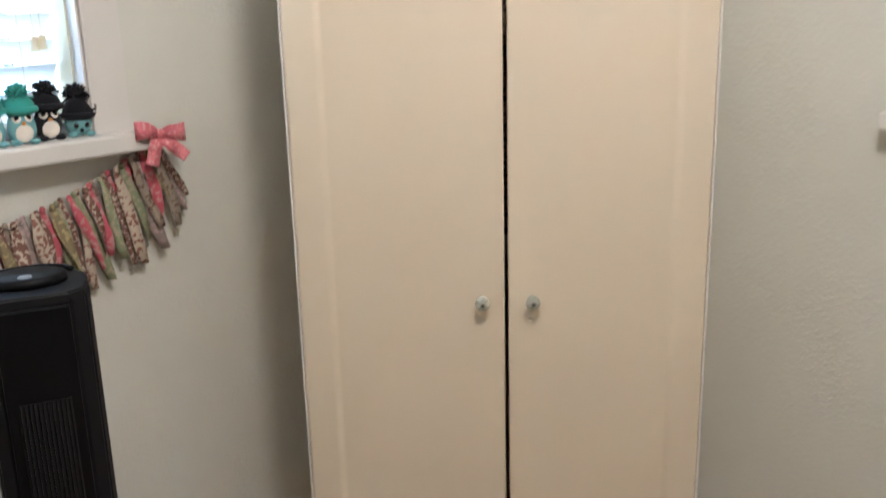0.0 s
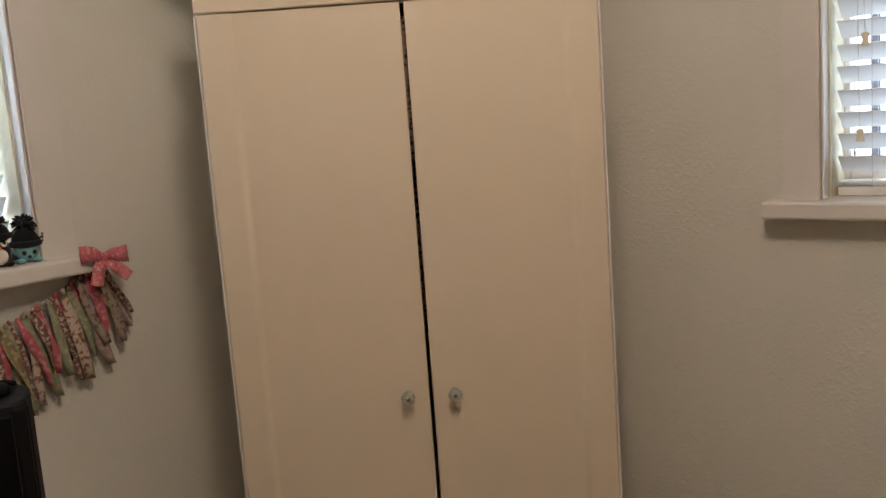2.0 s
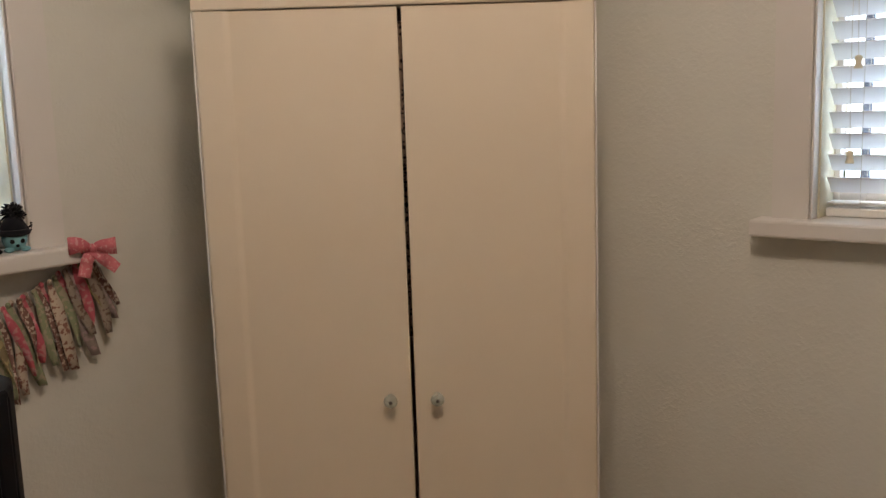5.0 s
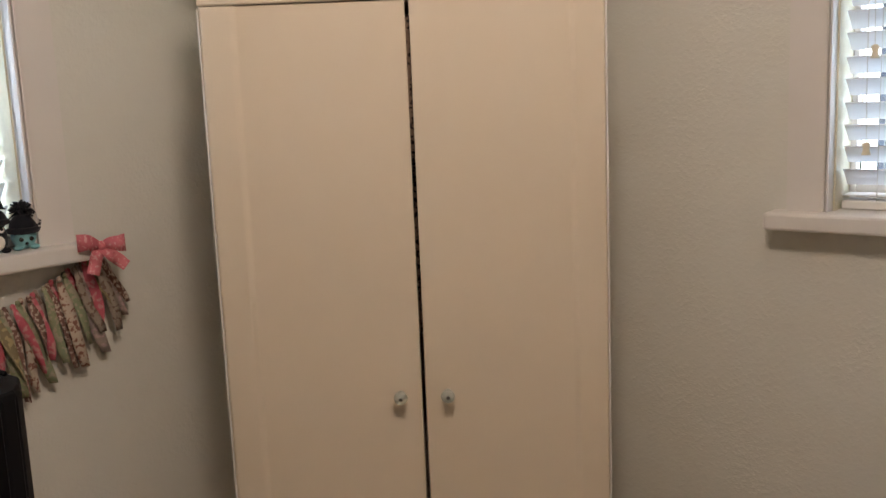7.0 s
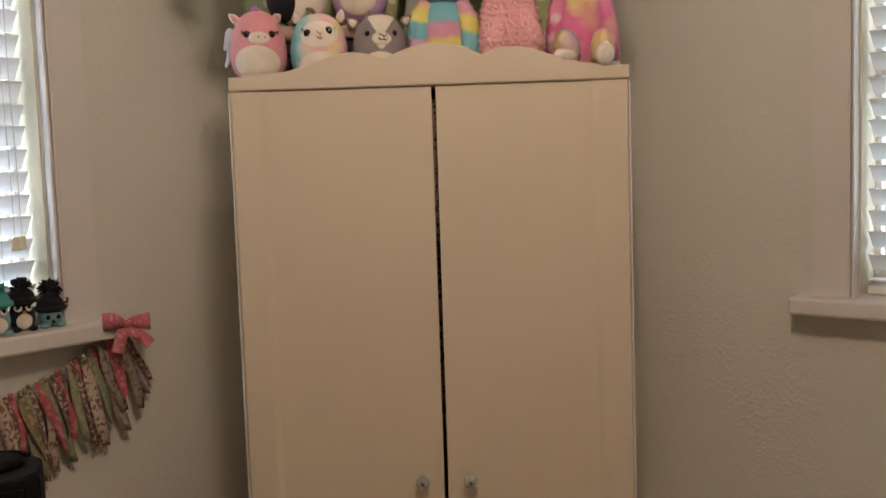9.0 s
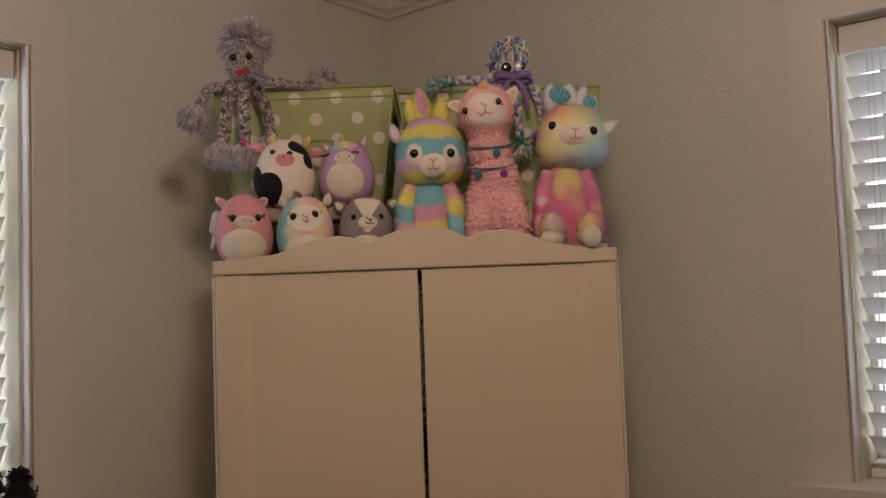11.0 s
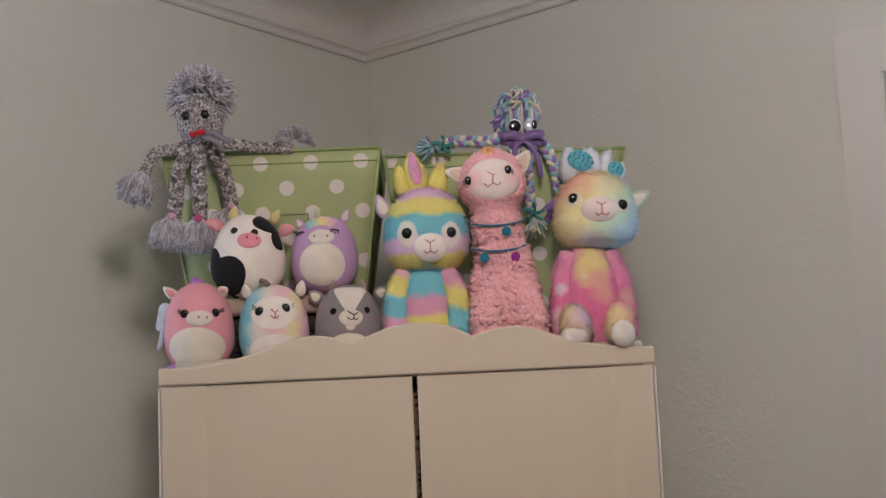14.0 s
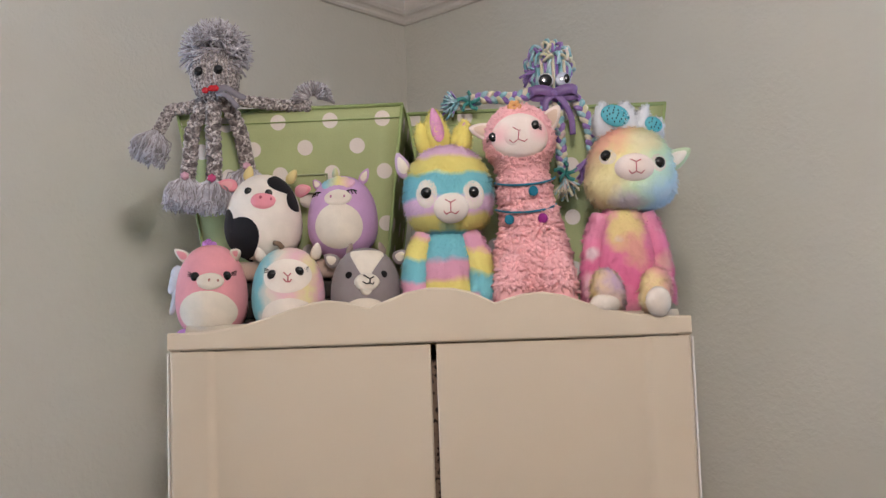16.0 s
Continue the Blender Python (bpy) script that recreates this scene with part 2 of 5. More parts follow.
def window(name, frame_m, sign, w0, w1, label):
    """Window with casing, beaded stop, jamb, sash and sill, built in the wall's own frame."""
    win = tagged(empty(name, frame_m), label, "window", kind="structure")

    def bx(pname, a, b, y0, y1, z0, z1, mt=TRIM, bevel=0.003, parent=win):
        return box(pname, (min(sign * a, sign * b), y0, z0), (max(sign * a, sign * b), y1, z1), mt, parent, bevel)
    c = 0.075
    b0, b1 = w0 - 0.014, w1 + 0.014
    # flat casing, mitred at the head
    zh = HEAD_Z + 0.014
    for quad in (((b0 - c, SILL_Z), (b0, SILL_Z), (b0, zh), (b0 - c, zh + c)), ((b1, SILL_Z), (b1 + c, SILL_Z), (b1 + c, zh + c), (b1, zh)), ((b0 - c, zh + c), (b0, zh), (b1, zh), (b1 + c, zh + c))):
        bm = bmesh.new()
        lo = [bm.verts.new((sign * q, 0.0, z)) for q, z in quad]
        hi = [bm.verts.new((sign * q, 0.020, z)) for q, z in quad]
        bm.faces.new(lo)
        bm.faces.new(hi)
        for k in range(4):
            bm.faces.new((lo[k], lo[(k + 1) % 4], hi[(k + 1) % 4], hi[k]))
        part("casing", bm, TRIM, win, smooth=False)
    for a, b in ((b0, w0), (w1, b1)):
        bm = bmesh.new()
        s0, s1 = min(sign * a, sign * b), max(sign * a, sign * b)
        mid = (s0 + s1) / 2
        add_box(bm, (s0, -0.01, SILL_Z), (mid - 0.001, 0.025, HEAD_Z + 0.007), 0.003)
        add_box(bm, (mid + 0.001, -0.01, SILL_Z), (s1, 0.023, HEAD_Z + 0.007), 0.003)
        part("bead", bm, TRIM, win, smooth=False)
    bx("bead", b0, b1, 0.0, 0.025, HEAD_Z + 0.001, HEAD_Z + 0.014)
    e = 0.035 if sign < 0 else 0.045
    bx("window_sill", b0 - c - e, b1 + c + e, -THICK + 0.01, 0.070, SILL_Z - 0.038, SILL_Z, bevel=0.006)
    bx("jamb", w0 - 0.010, w0 + 0.004, -THICK, -0.012, SILL_Z, HEAD_Z, JAMB, 0.0)
    bx("jamb", w1 - 0.004, w1 + 0.010, -THICK, -0.012, SILL_Z, HEAD_Z, JAMB, 0.0)
    bx("jamb", w0, w1, -THICK, -0.012, HEAD_Z - 0.004, HEAD_Z + 0.010, bevel=0.0)
    sash = empty("window_frame")
    sash.parent = win
    mid = (SILL_Z + HEAD_Z) / 2
    for pn, a, b, z0, z1 in (("stile", w0 + 0.004, w0 + 0.018, SILL_Z, HEAD_Z - 0.004), ("stile", w1 - 0.018, w1 - 0.004, SILL_Z, HEAD_Z - 0.004),
                             ("rail", w0 + 0.018, w1 - 0.018, SILL_Z, SILL_Z + 0.06), ("rail", w0 + 0.018, w1 - 0.018, mid - 0.02, mid + 0.02), ("rail", w0 + 0.018, w1 - 0.018, HEAD_Z - 0.05, HEAD_Z - 0.004)):
        bx(pn, a, b, -0.145, -0.115, z0, z1, parent=sash)
    for z0, z1 in ((SILL_Z + 0.06, mid - 0.02), (mid + 0.02, HEAD_Z - 0.05)):
        p = bx("pane", w0 + 0.018, w1 - 0.018, -0.132, -0.128, z0, z1, PANE, 0.0)
        p.visible_shadow = False
    # slim frame of the insect screen outside the glass
    scr = empty("screen_frame")
    scr.parent = win
    for a, b, z0, z1 in ((w0 + 0.052, w0 + 0.072, SILL_Z + 0.002, HEAD_Z - 0.02), (w1 - 0.072, w1 - 0.052, SILL_Z + 0.002, HEAD_Z - 0.02), (w0 + 0.072, w1 - 0.072, mid - 0.085, mid - 0.068)):
        bx("bar", a, b, -0.158, -0.148, z0, z1, SCREENBAR, 0.001, scr)
    return win


window("window_1", WL, 1, *WIN_L, "white-painted wooden window with wide flat casing")
window("window_2", WR, -1, *WIN_R, "white-painted wooden window with wide flat casing")


def blind(frame_m, sign, w0, w1, degrees, inset, depth, label, tassels):
    """Horizontal slat blind: valance, tilted slats, flat last slat, bottom rail, ladder cords and pull cords."""
    b = tagged(empty("window_blind", frame_m), label, "window blind", group="window blinds")
    s0, s1 = sorted((sign * (w0 + inset), sign * (w1 - inset)))
    v0, v1 = sorted((sign * (w0 + 0.007), sign * (w1 - 0.007)))
    box("valance", (v0, -0.035, HEAD_Z - 0.066), (v1, -0.016, HEAD_Z - 0.006), TRIM, b, 0.003)
    box("head_rail", (v0 + 0.003, -0.085, HEAD_Z - 0.050), (v1 - 0.003, -0.037, HEAD_Z - 0.008), SLAT, b, 0.002)
    # one slat: slightly crowned, room edge up, outer edge down
    bm = bmesh.new()
    tilt = radians(degrees)
    prev = None
    for k in range(7):
        v = -0.0255 + 0.0085 * k
        crown = 0.0018 * (1 - (v / 0.0255) ** 2)
        y, z = v * math.cos(tilt) - crown * math.sin(tilt), v * math.sin(tilt) + crown * math.cos(tilt)
        row = []
        for off in (0.0, 0.0030):
            row.append([bm.verts.new((x, y - off * math.sin(tilt), z + off * math.cos(tilt))) for x in (s0, s1)])
        if prev:
            for i in (0, 1):
                bm.faces.new((prev[i][0], prev[i][1], row[i][1], row[i][0]))
            for j in (0, 1):
                bm.faces.new((prev[0][j], row[0][j], row[1][j], prev[1][j]))
        else:
            bm.faces.new((row[0][0], row[0][1], row[1][1], row[1][0]))
        prev = row
    bm.faces.new((prev[0][0], prev[0][1], prev[1][1], prev[1][0]))
    first = None
    z = SILL_Z + 0.087 - 0.0255 * math.sin(tilt)
    while z < HEAD_Z - 0.075:
        if first is None:
            first = part("slat", bm, SLAT, b, smooth=False)
            ob = first
        else:
            ob = new("slat", first.data)
            ob.parent = b
        ob.matrix_basis = pose(0, -depth, z, random.uniform(-1.5, 1.5), random.uniform(-0.12, 0.12), 0)
        z += 0.0478
    box("bottom_slat", (s0, -0.098, SILL_Z + 0.030), (s1, -0.046, SILL_Z + 0.033), SLAT, b, 0.001)
    box("bottom_rail", (s0 - 0.002, -0.098, SILL_Z + 0.001), (s1 + 0.002, -0.044, SILL_Z + 0.020), RAILPAINT, b, 0.003)
    for f in (0.085, 0.5, 0.915):
        for y in (-depth - 0.0255, -depth + 0.0255):
            bm = bmesh.new()
            x = s0 + f * (s1 - s0)
            sweep(bm, [(x, y, SILL_Z + 0.02), (x, y, HEAD_Z - 0.05)], 0.0008, 5)
            part("ladder_cord", bm, CORD, b)
    for s, zt in tassels:
        x = sign * s
        bm = bmesh.new()
        sweep(bm, [(x + 0.004 * math.sin(3 * i / 8), -0.030 + 0.003 * math.sin(i), zt + 0.02 + (HEAD_Z - 0.09 - zt) * i / 8) for i in range(9)], 0.0010, 5)
        pull = part("pull_cord", bm, CORD, b)
        bm = bmesh.new()
        lathe(bm, [(0, 0.028), (0.004, 0.028), (0.0085, 0.024), (0.0065, 0.012), (0.009, 0.003), (0.0095, 0.0), (0, 0.0)], 14, m=pose(x, -0.030, zt))
        part("tassel", bm, TASSEL, pull)
    return b


blind(WL, 1, *WIN_L, 54, 0.010, 0.071, "white faux-wood slat blind, lowered, slats nearly shut", [(1.172, 1.325), (1.187, 1.323)])
blind(WR, -1, *WIN_R, 43, 0.010, 0.060, "white faux-wood slat blind, lowered, slats half open", [(1.351, 1.280), (1.362, 1.481)])

# daylight that the sky sends into the two window openings
for m, sgn, (w0, w1), watts in ((WL, 1, WIN_L, 14.0), (WR, -1, WIN_R, 11.0)):
    day = new("window_daylight", bpy.data.lights.new("window_daylight", "AREA"))
    day.data.shape = "RECTANGLE"
    day.data.size, day.data.size_y = w1 - w0 - 0.03, HEAD_Z - SILL_Z - 0.06
    day.data.energy = watts
    day.data.color = (0.60, 0.81, 1.0)
    day.matrix_world = m @ pose(sgn * (w0 + w1) / 2, -0.170, (SILL_Z + HEAD_Z) / 2, 90, 0, 0)

# outside: made-up ground, kept pale to bounce daylight up onto the slats
PALE_GROUND = surface("pale_bounce_ground", (0.45, 0.43, 0.40), 0.9, 0.2, 0.6, 60.0, 0.4)
HEDGE = surface("hedge_leaf", (0.10, 0.16, 0.05), 0.8, 0.5, 5.0, 50.0, 0.6)
tagged(box("ground", (-60, -60, -0.6), (60, 60, -0.5), PALE_GROUND), "pale ground outside the windows, added to bounce light onto the blinds", "ground", kind="structure")

# ---------------------------------------------------------------- wardrobe
W2, DEPTH, TOPZ, DOORZ = 0.39, 0.50, 1.654, 1.624


def crest(x):
    """Height of the scalloped cornice board at x."""
    pts = [(-0.39, 1.654), (-0.345, 1.654), (-0.31, 1.657), (-0.275, 1.663), (-0.241, 1.672), (-0.205, 1.684), (-0.175, 1.692), (-0.150, 1.6955), (-0.122, 1.692), (-0.098, 1.684), (-0.086, 1.682),
           (-0.06, 1.692), (-0.03, 1.703), (0.005, 1.709), (0.04, 1.7075), (0.07, 1.700), (0.092, 1.689), (0.104, 1.6825), (0.118, 1.688), (0.145, 1.695), (0.174, 1.697), (0.205, 1.691), (0.24, 1.678), (0.275, 1.667), (0.31, 1.660), (0.345, 1.656), (0.39, 1.654)]
    for (x0, z0), (x1, z1) in zip(pts, pts[1:]):
        if x <= x1:
            f = (x - x0) / (x1 - x0)
            return z0 + (z1 - z0) * f
    return pts[-1][1]


wardrobe = tagged(empty("wardrobe", pose(0, 0, 0)), "off-white two-door wardrobe with scalloped top, standing across the corner", "wardrobe")
box("side_panel", (-W2, 0.004, 0.0), (-W2 + 0.018, DEPTH, TOPZ - 0.012), WHITE, wardrobe, 0.002)
box("side_panel", (W2 - 0.018, 0.004, 0.0), (W2, DEPTH, TOPZ - 0.012), WHITE, wardrobe, 0.002)
# thin white strips added to draw the light-catching line down each side
for x in (-W2 - 0.0030, W2 + 0.0004):
    box("edge_band", (x, 0.0015, 0.0), (x + 0.0026, 0.020, DOORZ - 0.001), EDGE, wardrobe, 0.0008, "white strip for the bright line along the edge")
box("back_panel", (-W2 + 0.019, DEPTH - 0.006, 0.03), (W2 - 0.019, DEPTH - 0.001, TOPZ - 0.03), WHITE, wardrobe)
box("top_panel", (-W2 + 0.0185, 0.021, 1.622), (W2 - 0.0185, DEPTH - 0.007, 1.640), WHITE, wardrobe, 0.002)
box("bottom_panel", (-W2 + 0.0185, 0.022, 0.10), (W2 - 0.0185, DEPTH - 0.007, 0.118), WHITE, wardrobe, 0.002)
box("plinth", (-W2 + 0.0185, 0.012, 0.0), (W2 - 0.0185, 0.030, 0.098), WHITE, wardrobe, 0.002)
box("clothes_rail", (-W2 + 0.0185, 0.24, 1.602), (W2 - 0.0185, 0.27, 1.618), WHITE, wardrobe, 0.008)
bm = bmesh.new()
N = 130
xs = [-W2 - 0.0005 + (2 * W2 + 0.001) * i / N for i in range(N + 1)]
rows = []
for x in xs:
    zt = crest(x)
    rows.append([bm.verts.new(p) for p in ((x, 0.0, DOORZ + 0.003), (x, -0.002, DOORZ + 0.006), (x, -0.002, zt - 0.003), (x, 0.0, zt - 0.0007), (x, 0.003, zt), (x, 0.015, zt), (x, 0.018, zt - 0.003), (x, 0.018, DOORZ + 0.003))])
for a, b in zip(rows, rows[1:]):
    for k in range(8):
        bm.faces.new((a[k], a[(k + 1) % 8], b[(k + 1) % 8], b[k]))
bm.faces.new(rows[0])
bm.faces.new(rows[-1][::-1])
part("crest_board", bm, WHITE, wardrobe, "scalloped crest board", smooth=False)


def door(x0, x1, outer, swing):
    """A door leaf: proud outer stile, flat panel set back, glass knob near the meeting edge."""
    hinge = x0 if outer < 0 else x1
    d = empty("door", pose(hinge, 0, 0, 0, 0, swing))
    d.parent = wardrobe
    a, b = x0 - hinge, x1 - hinge
    st = 0.062
    zb, zt = 0.105, DOORZ + 0.001
    # section across the leaf: rounded outer edge, flat stile, shallow cove, flat panel
    sec = [(0.0, 0.018)] + [(0.006 - 0.006 * math.cos(k * math.pi / 12), 0.006 - 0.006 * math.sin(k * math.pi / 12)) for k in range(7)]
    sec += [(st - 0.007, 0.0)] + [(st - 0.007 + 0.017 * k / 8, 0.0023 - 0.0023 * math.cos(math.pi * k / 8)) for k in range(1, 9)]
    w = b - a
    sec += [(w - 0.002, 0.0046), (w, 0.0062), (w, 0.018)]
    bm = bmesh.new()
    ends = []
    for z, q in ((zb, 0.0012), (zb + 0.0015, 0.0), (zt - 0.0015, 0.0), (zt, 0.0012)):
        ends.append([bm.verts.new(((a + u) if outer < 0 else (b - u), min(y + q, 0.018), z)) for u, y in sec])
    for e0, e1 in zip(ends, ends[1:]):
        for k in range(len(sec)):
            bm.faces.new((e0[k], e0[(k + 1) % len(sec)], e1[(k + 1) % len(sec)], e1[k]))
    bm.faces.new(ends[0][::-1])
    bm.faces.new(ends[-1])
    part("leaf", bm, WHITE, d, smooth=False)
    kx = (-0.0385 if outer < 0 else 0.0575) - hinge
    bm = bmesh.new()
    lathe(bm, [(0, 0.033), (0.006, 0.033), (0.0125, 0.029), (0.0150, 0.023), (0.0125, 0.016), (0.0075, 0.011), (0.0070, 0.005), (0.010, 0.001), (0, 0.0005)], 8, m=pose(kx, 0.003, 0.838, 90, 0, 0))
    knob = part("knob", bm, KNOBGLASS, d, "faceted clear glass knob", smooth=False)
    bm = bmesh.new()
    lathe(bm, [(0, 0.0355), (0.003, 0.035), (0.0042, 0.0335), (0, 0.0332)], 12, m=pose(kx, 0.003, 0.838, 90, 0, 0))
    part("screw", bm, STEEL, knob)


door(-W2 + 0.001, 0.0045, -1, 0.0)
door(0.0125, W2 - 0.001, 1, 0.0)

# ---------------------------------------------------------------- soft toys: tools


def plush(name, base, rough=0.95, vary=0.14, fuzz=420.0):
    """Short-pile plush cloth."""
    return surface(name, base, rough, vary, 28.0, fuzz, 0.35, 0.0012, sheen=0.12, spec=0.15)


def ramp_plush(name, stops, axis, wobble=0.02, noise_scale=18.0, fuzz=420.0, extra=None):
    """Plush dyed in bands along one axis of the toy, with soft uneven borders."""
    mt, nt, bs = nodes_of(name)
    co = coords(nt)
    dot = nt.nodes.new("ShaderNodeVectorMath")
    dot.operation = "DOT_PRODUCT"
    dot.inputs[1].default_value = axis
    nt.links.new(co, dot.inputs[0])
    wob = ranged(nt, noise_fac(nt, co, noise_scale, 3.0), 0.25, 0.75, -wobble, wobble)
    add = nt.nodes.new("ShaderNodeMath")
    add.operation = "ADD"
    nt.links.new(dot.outputs["Value"], add.inputs[0])
    nt.links.new(wob, add.inputs[1])
    lo, hi = stops[0][0], stops[-1][0]
    f = ranged(nt, add.outputs[0], lo, hi)
    rp = nt.nodes.new("ShaderNodeValToRGB")
    el = rp.color_ramp.elements
    while len(el) < len(stops):
        el.new(0.5)
    for e, (p, c) in zip(el, stops):
        e.position = (p - lo) / (hi - lo)
        e.color = col(c)
    nt.links.new(f, rp.inputs[0])
    small = noise_fac(nt, co, fuzz, 2.0)
    c = mixed(nt, ranged(nt, small, 0.3, 0.7, 0.0, 0.22), rp.outputs[0], (0.9, 0.85, 0.85), "MULTIPLY")
    if extra:
        for centre, radius, soft, colour in extra:
            ds = nt.nodes.new("ShaderNodeVectorMath")
            ds.operation = "DISTANCE"
            ds.inputs[1].default_value = centre
            nt.links.new(co, ds.inputs[0])
            ad = nt.nodes.new("ShaderNodeMath")
            nt.links.new(ds.outputs["Value"], ad.inputs[0])
            nt.links.new(wob, ad.inputs[1])
            c = mixed(nt, ranged(nt, ad.outputs[0], radius - soft, radius + soft, 1.0, 0.0), c, colour)
    nt.links.new(c, bs.inputs["Base Color"])
    bs.inputs["Roughness"].default_value = 0.95
    bs.inputs["Specular IOR Level"].default_value = 0.15
    bs.inputs["Sheen Weight"].default_value = 0.12
    bumped(nt, bs, [(small, 0.35)], 1.0, 0.0012)
    return mt


class Egg:
    """A squashed egg-shaped body with its front towards -y; local z from 0 to h."""

    def __init__(self, rx, ry, h, taper=0.12, power=2.3, c=(0, 0, 0), tilt=0.0):
        self.rx, self.ry, self.h, self.taper, self.power, self.c, self.tilt = rx, ry, h, taper, power, Vector(c), tilt

    def ring(self, zn):
        r = max(0.0, 1 - abs(zn) ** self.power) ** (1 / self.power)
        return r * (1 - self.taper * zn)

    def body(self, bm, mat, segs=64):
        def shape(p):
            zn = max(-1, min(1, p.z))
            q = math.hypot(p.x, p.y)
            if q < 1e-6:
                return (0, 0, zn)
            r = self.ring(zn)
            return (p.x / q * r, p.y / q * r, zn)
        ball(bm, self.c + Vector((0, 0, self.h / 2)), (self.rx, self.ry, self.h / 2), mat, (0, 0, 0), segs, shape)

    def front(self, x, z, lift=0.0):
        """The point of the front at (x, z), both from the body's own base."""
        zn = max(-0.98, min(0.98, 2 * z / self.h - 1))
        r = self.ring(zn)
        u = max(-0.97, min(0.97, x / (self.rx * r)))
        y = -self.ry * r * math.sqrt(1 - u * u)
        n = Vector((u / self.rx, y / (self.ry * self.ry * r + 1e-9) * self.ry * 0.9, 0.35 * zn / self.h)).normalized()
        return self.c + Vector((u * self.rx * r, y, z)) + n * lift

    def patch(self, bm, cx, cz, rx, rz, mat, lift=0.0014, wave=None, segs=36, rings=7):
        """A sewn-on patch that follows the front."""
        mid = bm.verts.new(self.front(cx, cz, lift))
        last = None
        for i in range(1, rings + 1):
            f = i / rings
            row = []
            for k in range(segs):
                a = 2 * math.pi * k / segs
                g = f * (wave(a) if wave else 1.0)
                row.append(bm.verts.new(self.front(cx + g * rx * math.cos(a), cz + g * rz * math.sin(a), lift * (1 - f ** 6) + 0.0005 * f ** 6)))
            for k in range(segs):
                q = (mid, row[k], row[(k + 1) % segs]) if last is None else (last[k], row[k], row[(k + 1) % segs], last[(k + 1) % segs])
                bm.faces.new(q).material_index = mat
            last = row

    def button(self, bm, x, z, r, mat, depth=0.45):
        p = self.front(x, z)
        ball(bm, p, (r, r * depth, r), mat, segs=16)

    def stroke(self, bm, pts, r, mat, lift=0.0012):
        """An embroidered line."""
        sweep(bm, [self.front(x, z, lift) for x, z in pts], r, 5, mat)


def ear(bm, base, tip, width, mat, inner=None, thick=0.35):
    """A leaf-shaped ear from base to tip, its hollow to the front."""
    base, tip = Vector(base), Vector(tip)
    d = (tip - base)
    L = d.length
    z = d.normalized()
    x = z.cross(Vector((0, -1, 0))).normalized()
    y = z.cross(x)
    for mt, s, off in ((mat, 1.0, 0.0), (inner, 0.72, 0.8)):
        if mt is None:
            continue
        tmp = bmesh.new()
        bmesh.ops.create_uvsphere(tmp, u_segments=16, v_segments=12, radius=1.0)
        for v in tmp.verts:
            t = (v.co.z + 1) / 2
            f = 1.20 - 0.62 * t
            v.co = Vector((v.co.x * width * s * f, v.co.y * width * thick * (0.6 if off else 1.0), L * (0.5 + 0.5 * v.co.z * s)))
        m = Matrix((x, y, z)).transposed().to_4x4()
        push = Vector((0, -width * thick * 0.62 * off, 0))
        merge(bm, tmp, mt, Matrix.Translation(base + push) @ m)


def samples(bm, mats, count, rng, keep=None):
    """Points spread evenly over the faces that carry one of mats, with normals."""
    faces = [f for f in bm.faces if f.material_index in mats]
    areas = np.array([f.calc_area() for f in faces])
    pick = rng.choice(len(faces), count, p=areas / areas.sum())
    out = []
    for i in pick:
        f = faces[i]
        v = [q.co for q in f.verts]
        w = rng.dirichlet([1.0] * len(v))
        p = Vector((0, 0, 0))
        for a, c in zip(w, v):
            p += float(a) * c
        if keep is None or keep(p):
            out.append((p, f.normal.copy(), f.material_index))
    return out


def pile_layer(bm):
    """The cloth's own direction, kept on each fibre so that the pile shades softly."""
    return bm.verts.layers.float_vector.get("pile_normal") or bm.verts.layers.float_vector.new("pile_normal")


def fur(bm, mats, count, length, seed, keep=None, width=0.0011, droop=0.5, lift=0.0009):
    """Combed pile: flat locks that lie close along the cloth and lift at the tip."""
    rng = np.random.default_rng(seed)
    lay = pile_layer(bm)
    bm.normal_update()
    for p, n, mi in samples(bm, mats, count, rng, keep):
        swirl = Vector((math.sin(70 * p.z + 25 * p.x), 0.4 * math.cos(55 * p.x), 0.5 * math.sin(60 * p.x + 40 * p.z)))
        d = Vector(rng.normal(0, 0.26, 3)) + 0.12 * swirl + Vector((0, 0, -droop))
        d = (d - n * d.dot(n)).normalized()
        s = d.cross(n).normalized() * width
        L = length * rng.uniform(0.7, 1.3)
        mid = p + d * L * 0.55 + n * 0.0005
        q = [bm.verts.new(p - s * 0.6 - n * 0.0006), bm.verts.new(p + s * 0.6 - n * 0.0006), bm.verts.new(mid + s), bm.verts.new(p + d * L + n * lift), bm.verts.new(mid - s)]
        lean = (n + 0.16 * Vector(rng.normal(0, 1, 3)) + 0.12 * swirl).normalized()
        for v in q:
            v[lay] = lean
        f = bm.faces.new(q)
        f.material_index = mi
        f.normal_update()
        if f.normal.dot(n) < 0:
            f.normal_flip()


ICO = bmesh.new()
bmesh.ops.create_icosphere(ICO, subdivisions=1, radius=1.0)
ICO_V = [v.co.copy() for v in ICO.verts]
ICO_F = [[v.index for v in f.verts] for f in ICO.faces]
ICO.free()


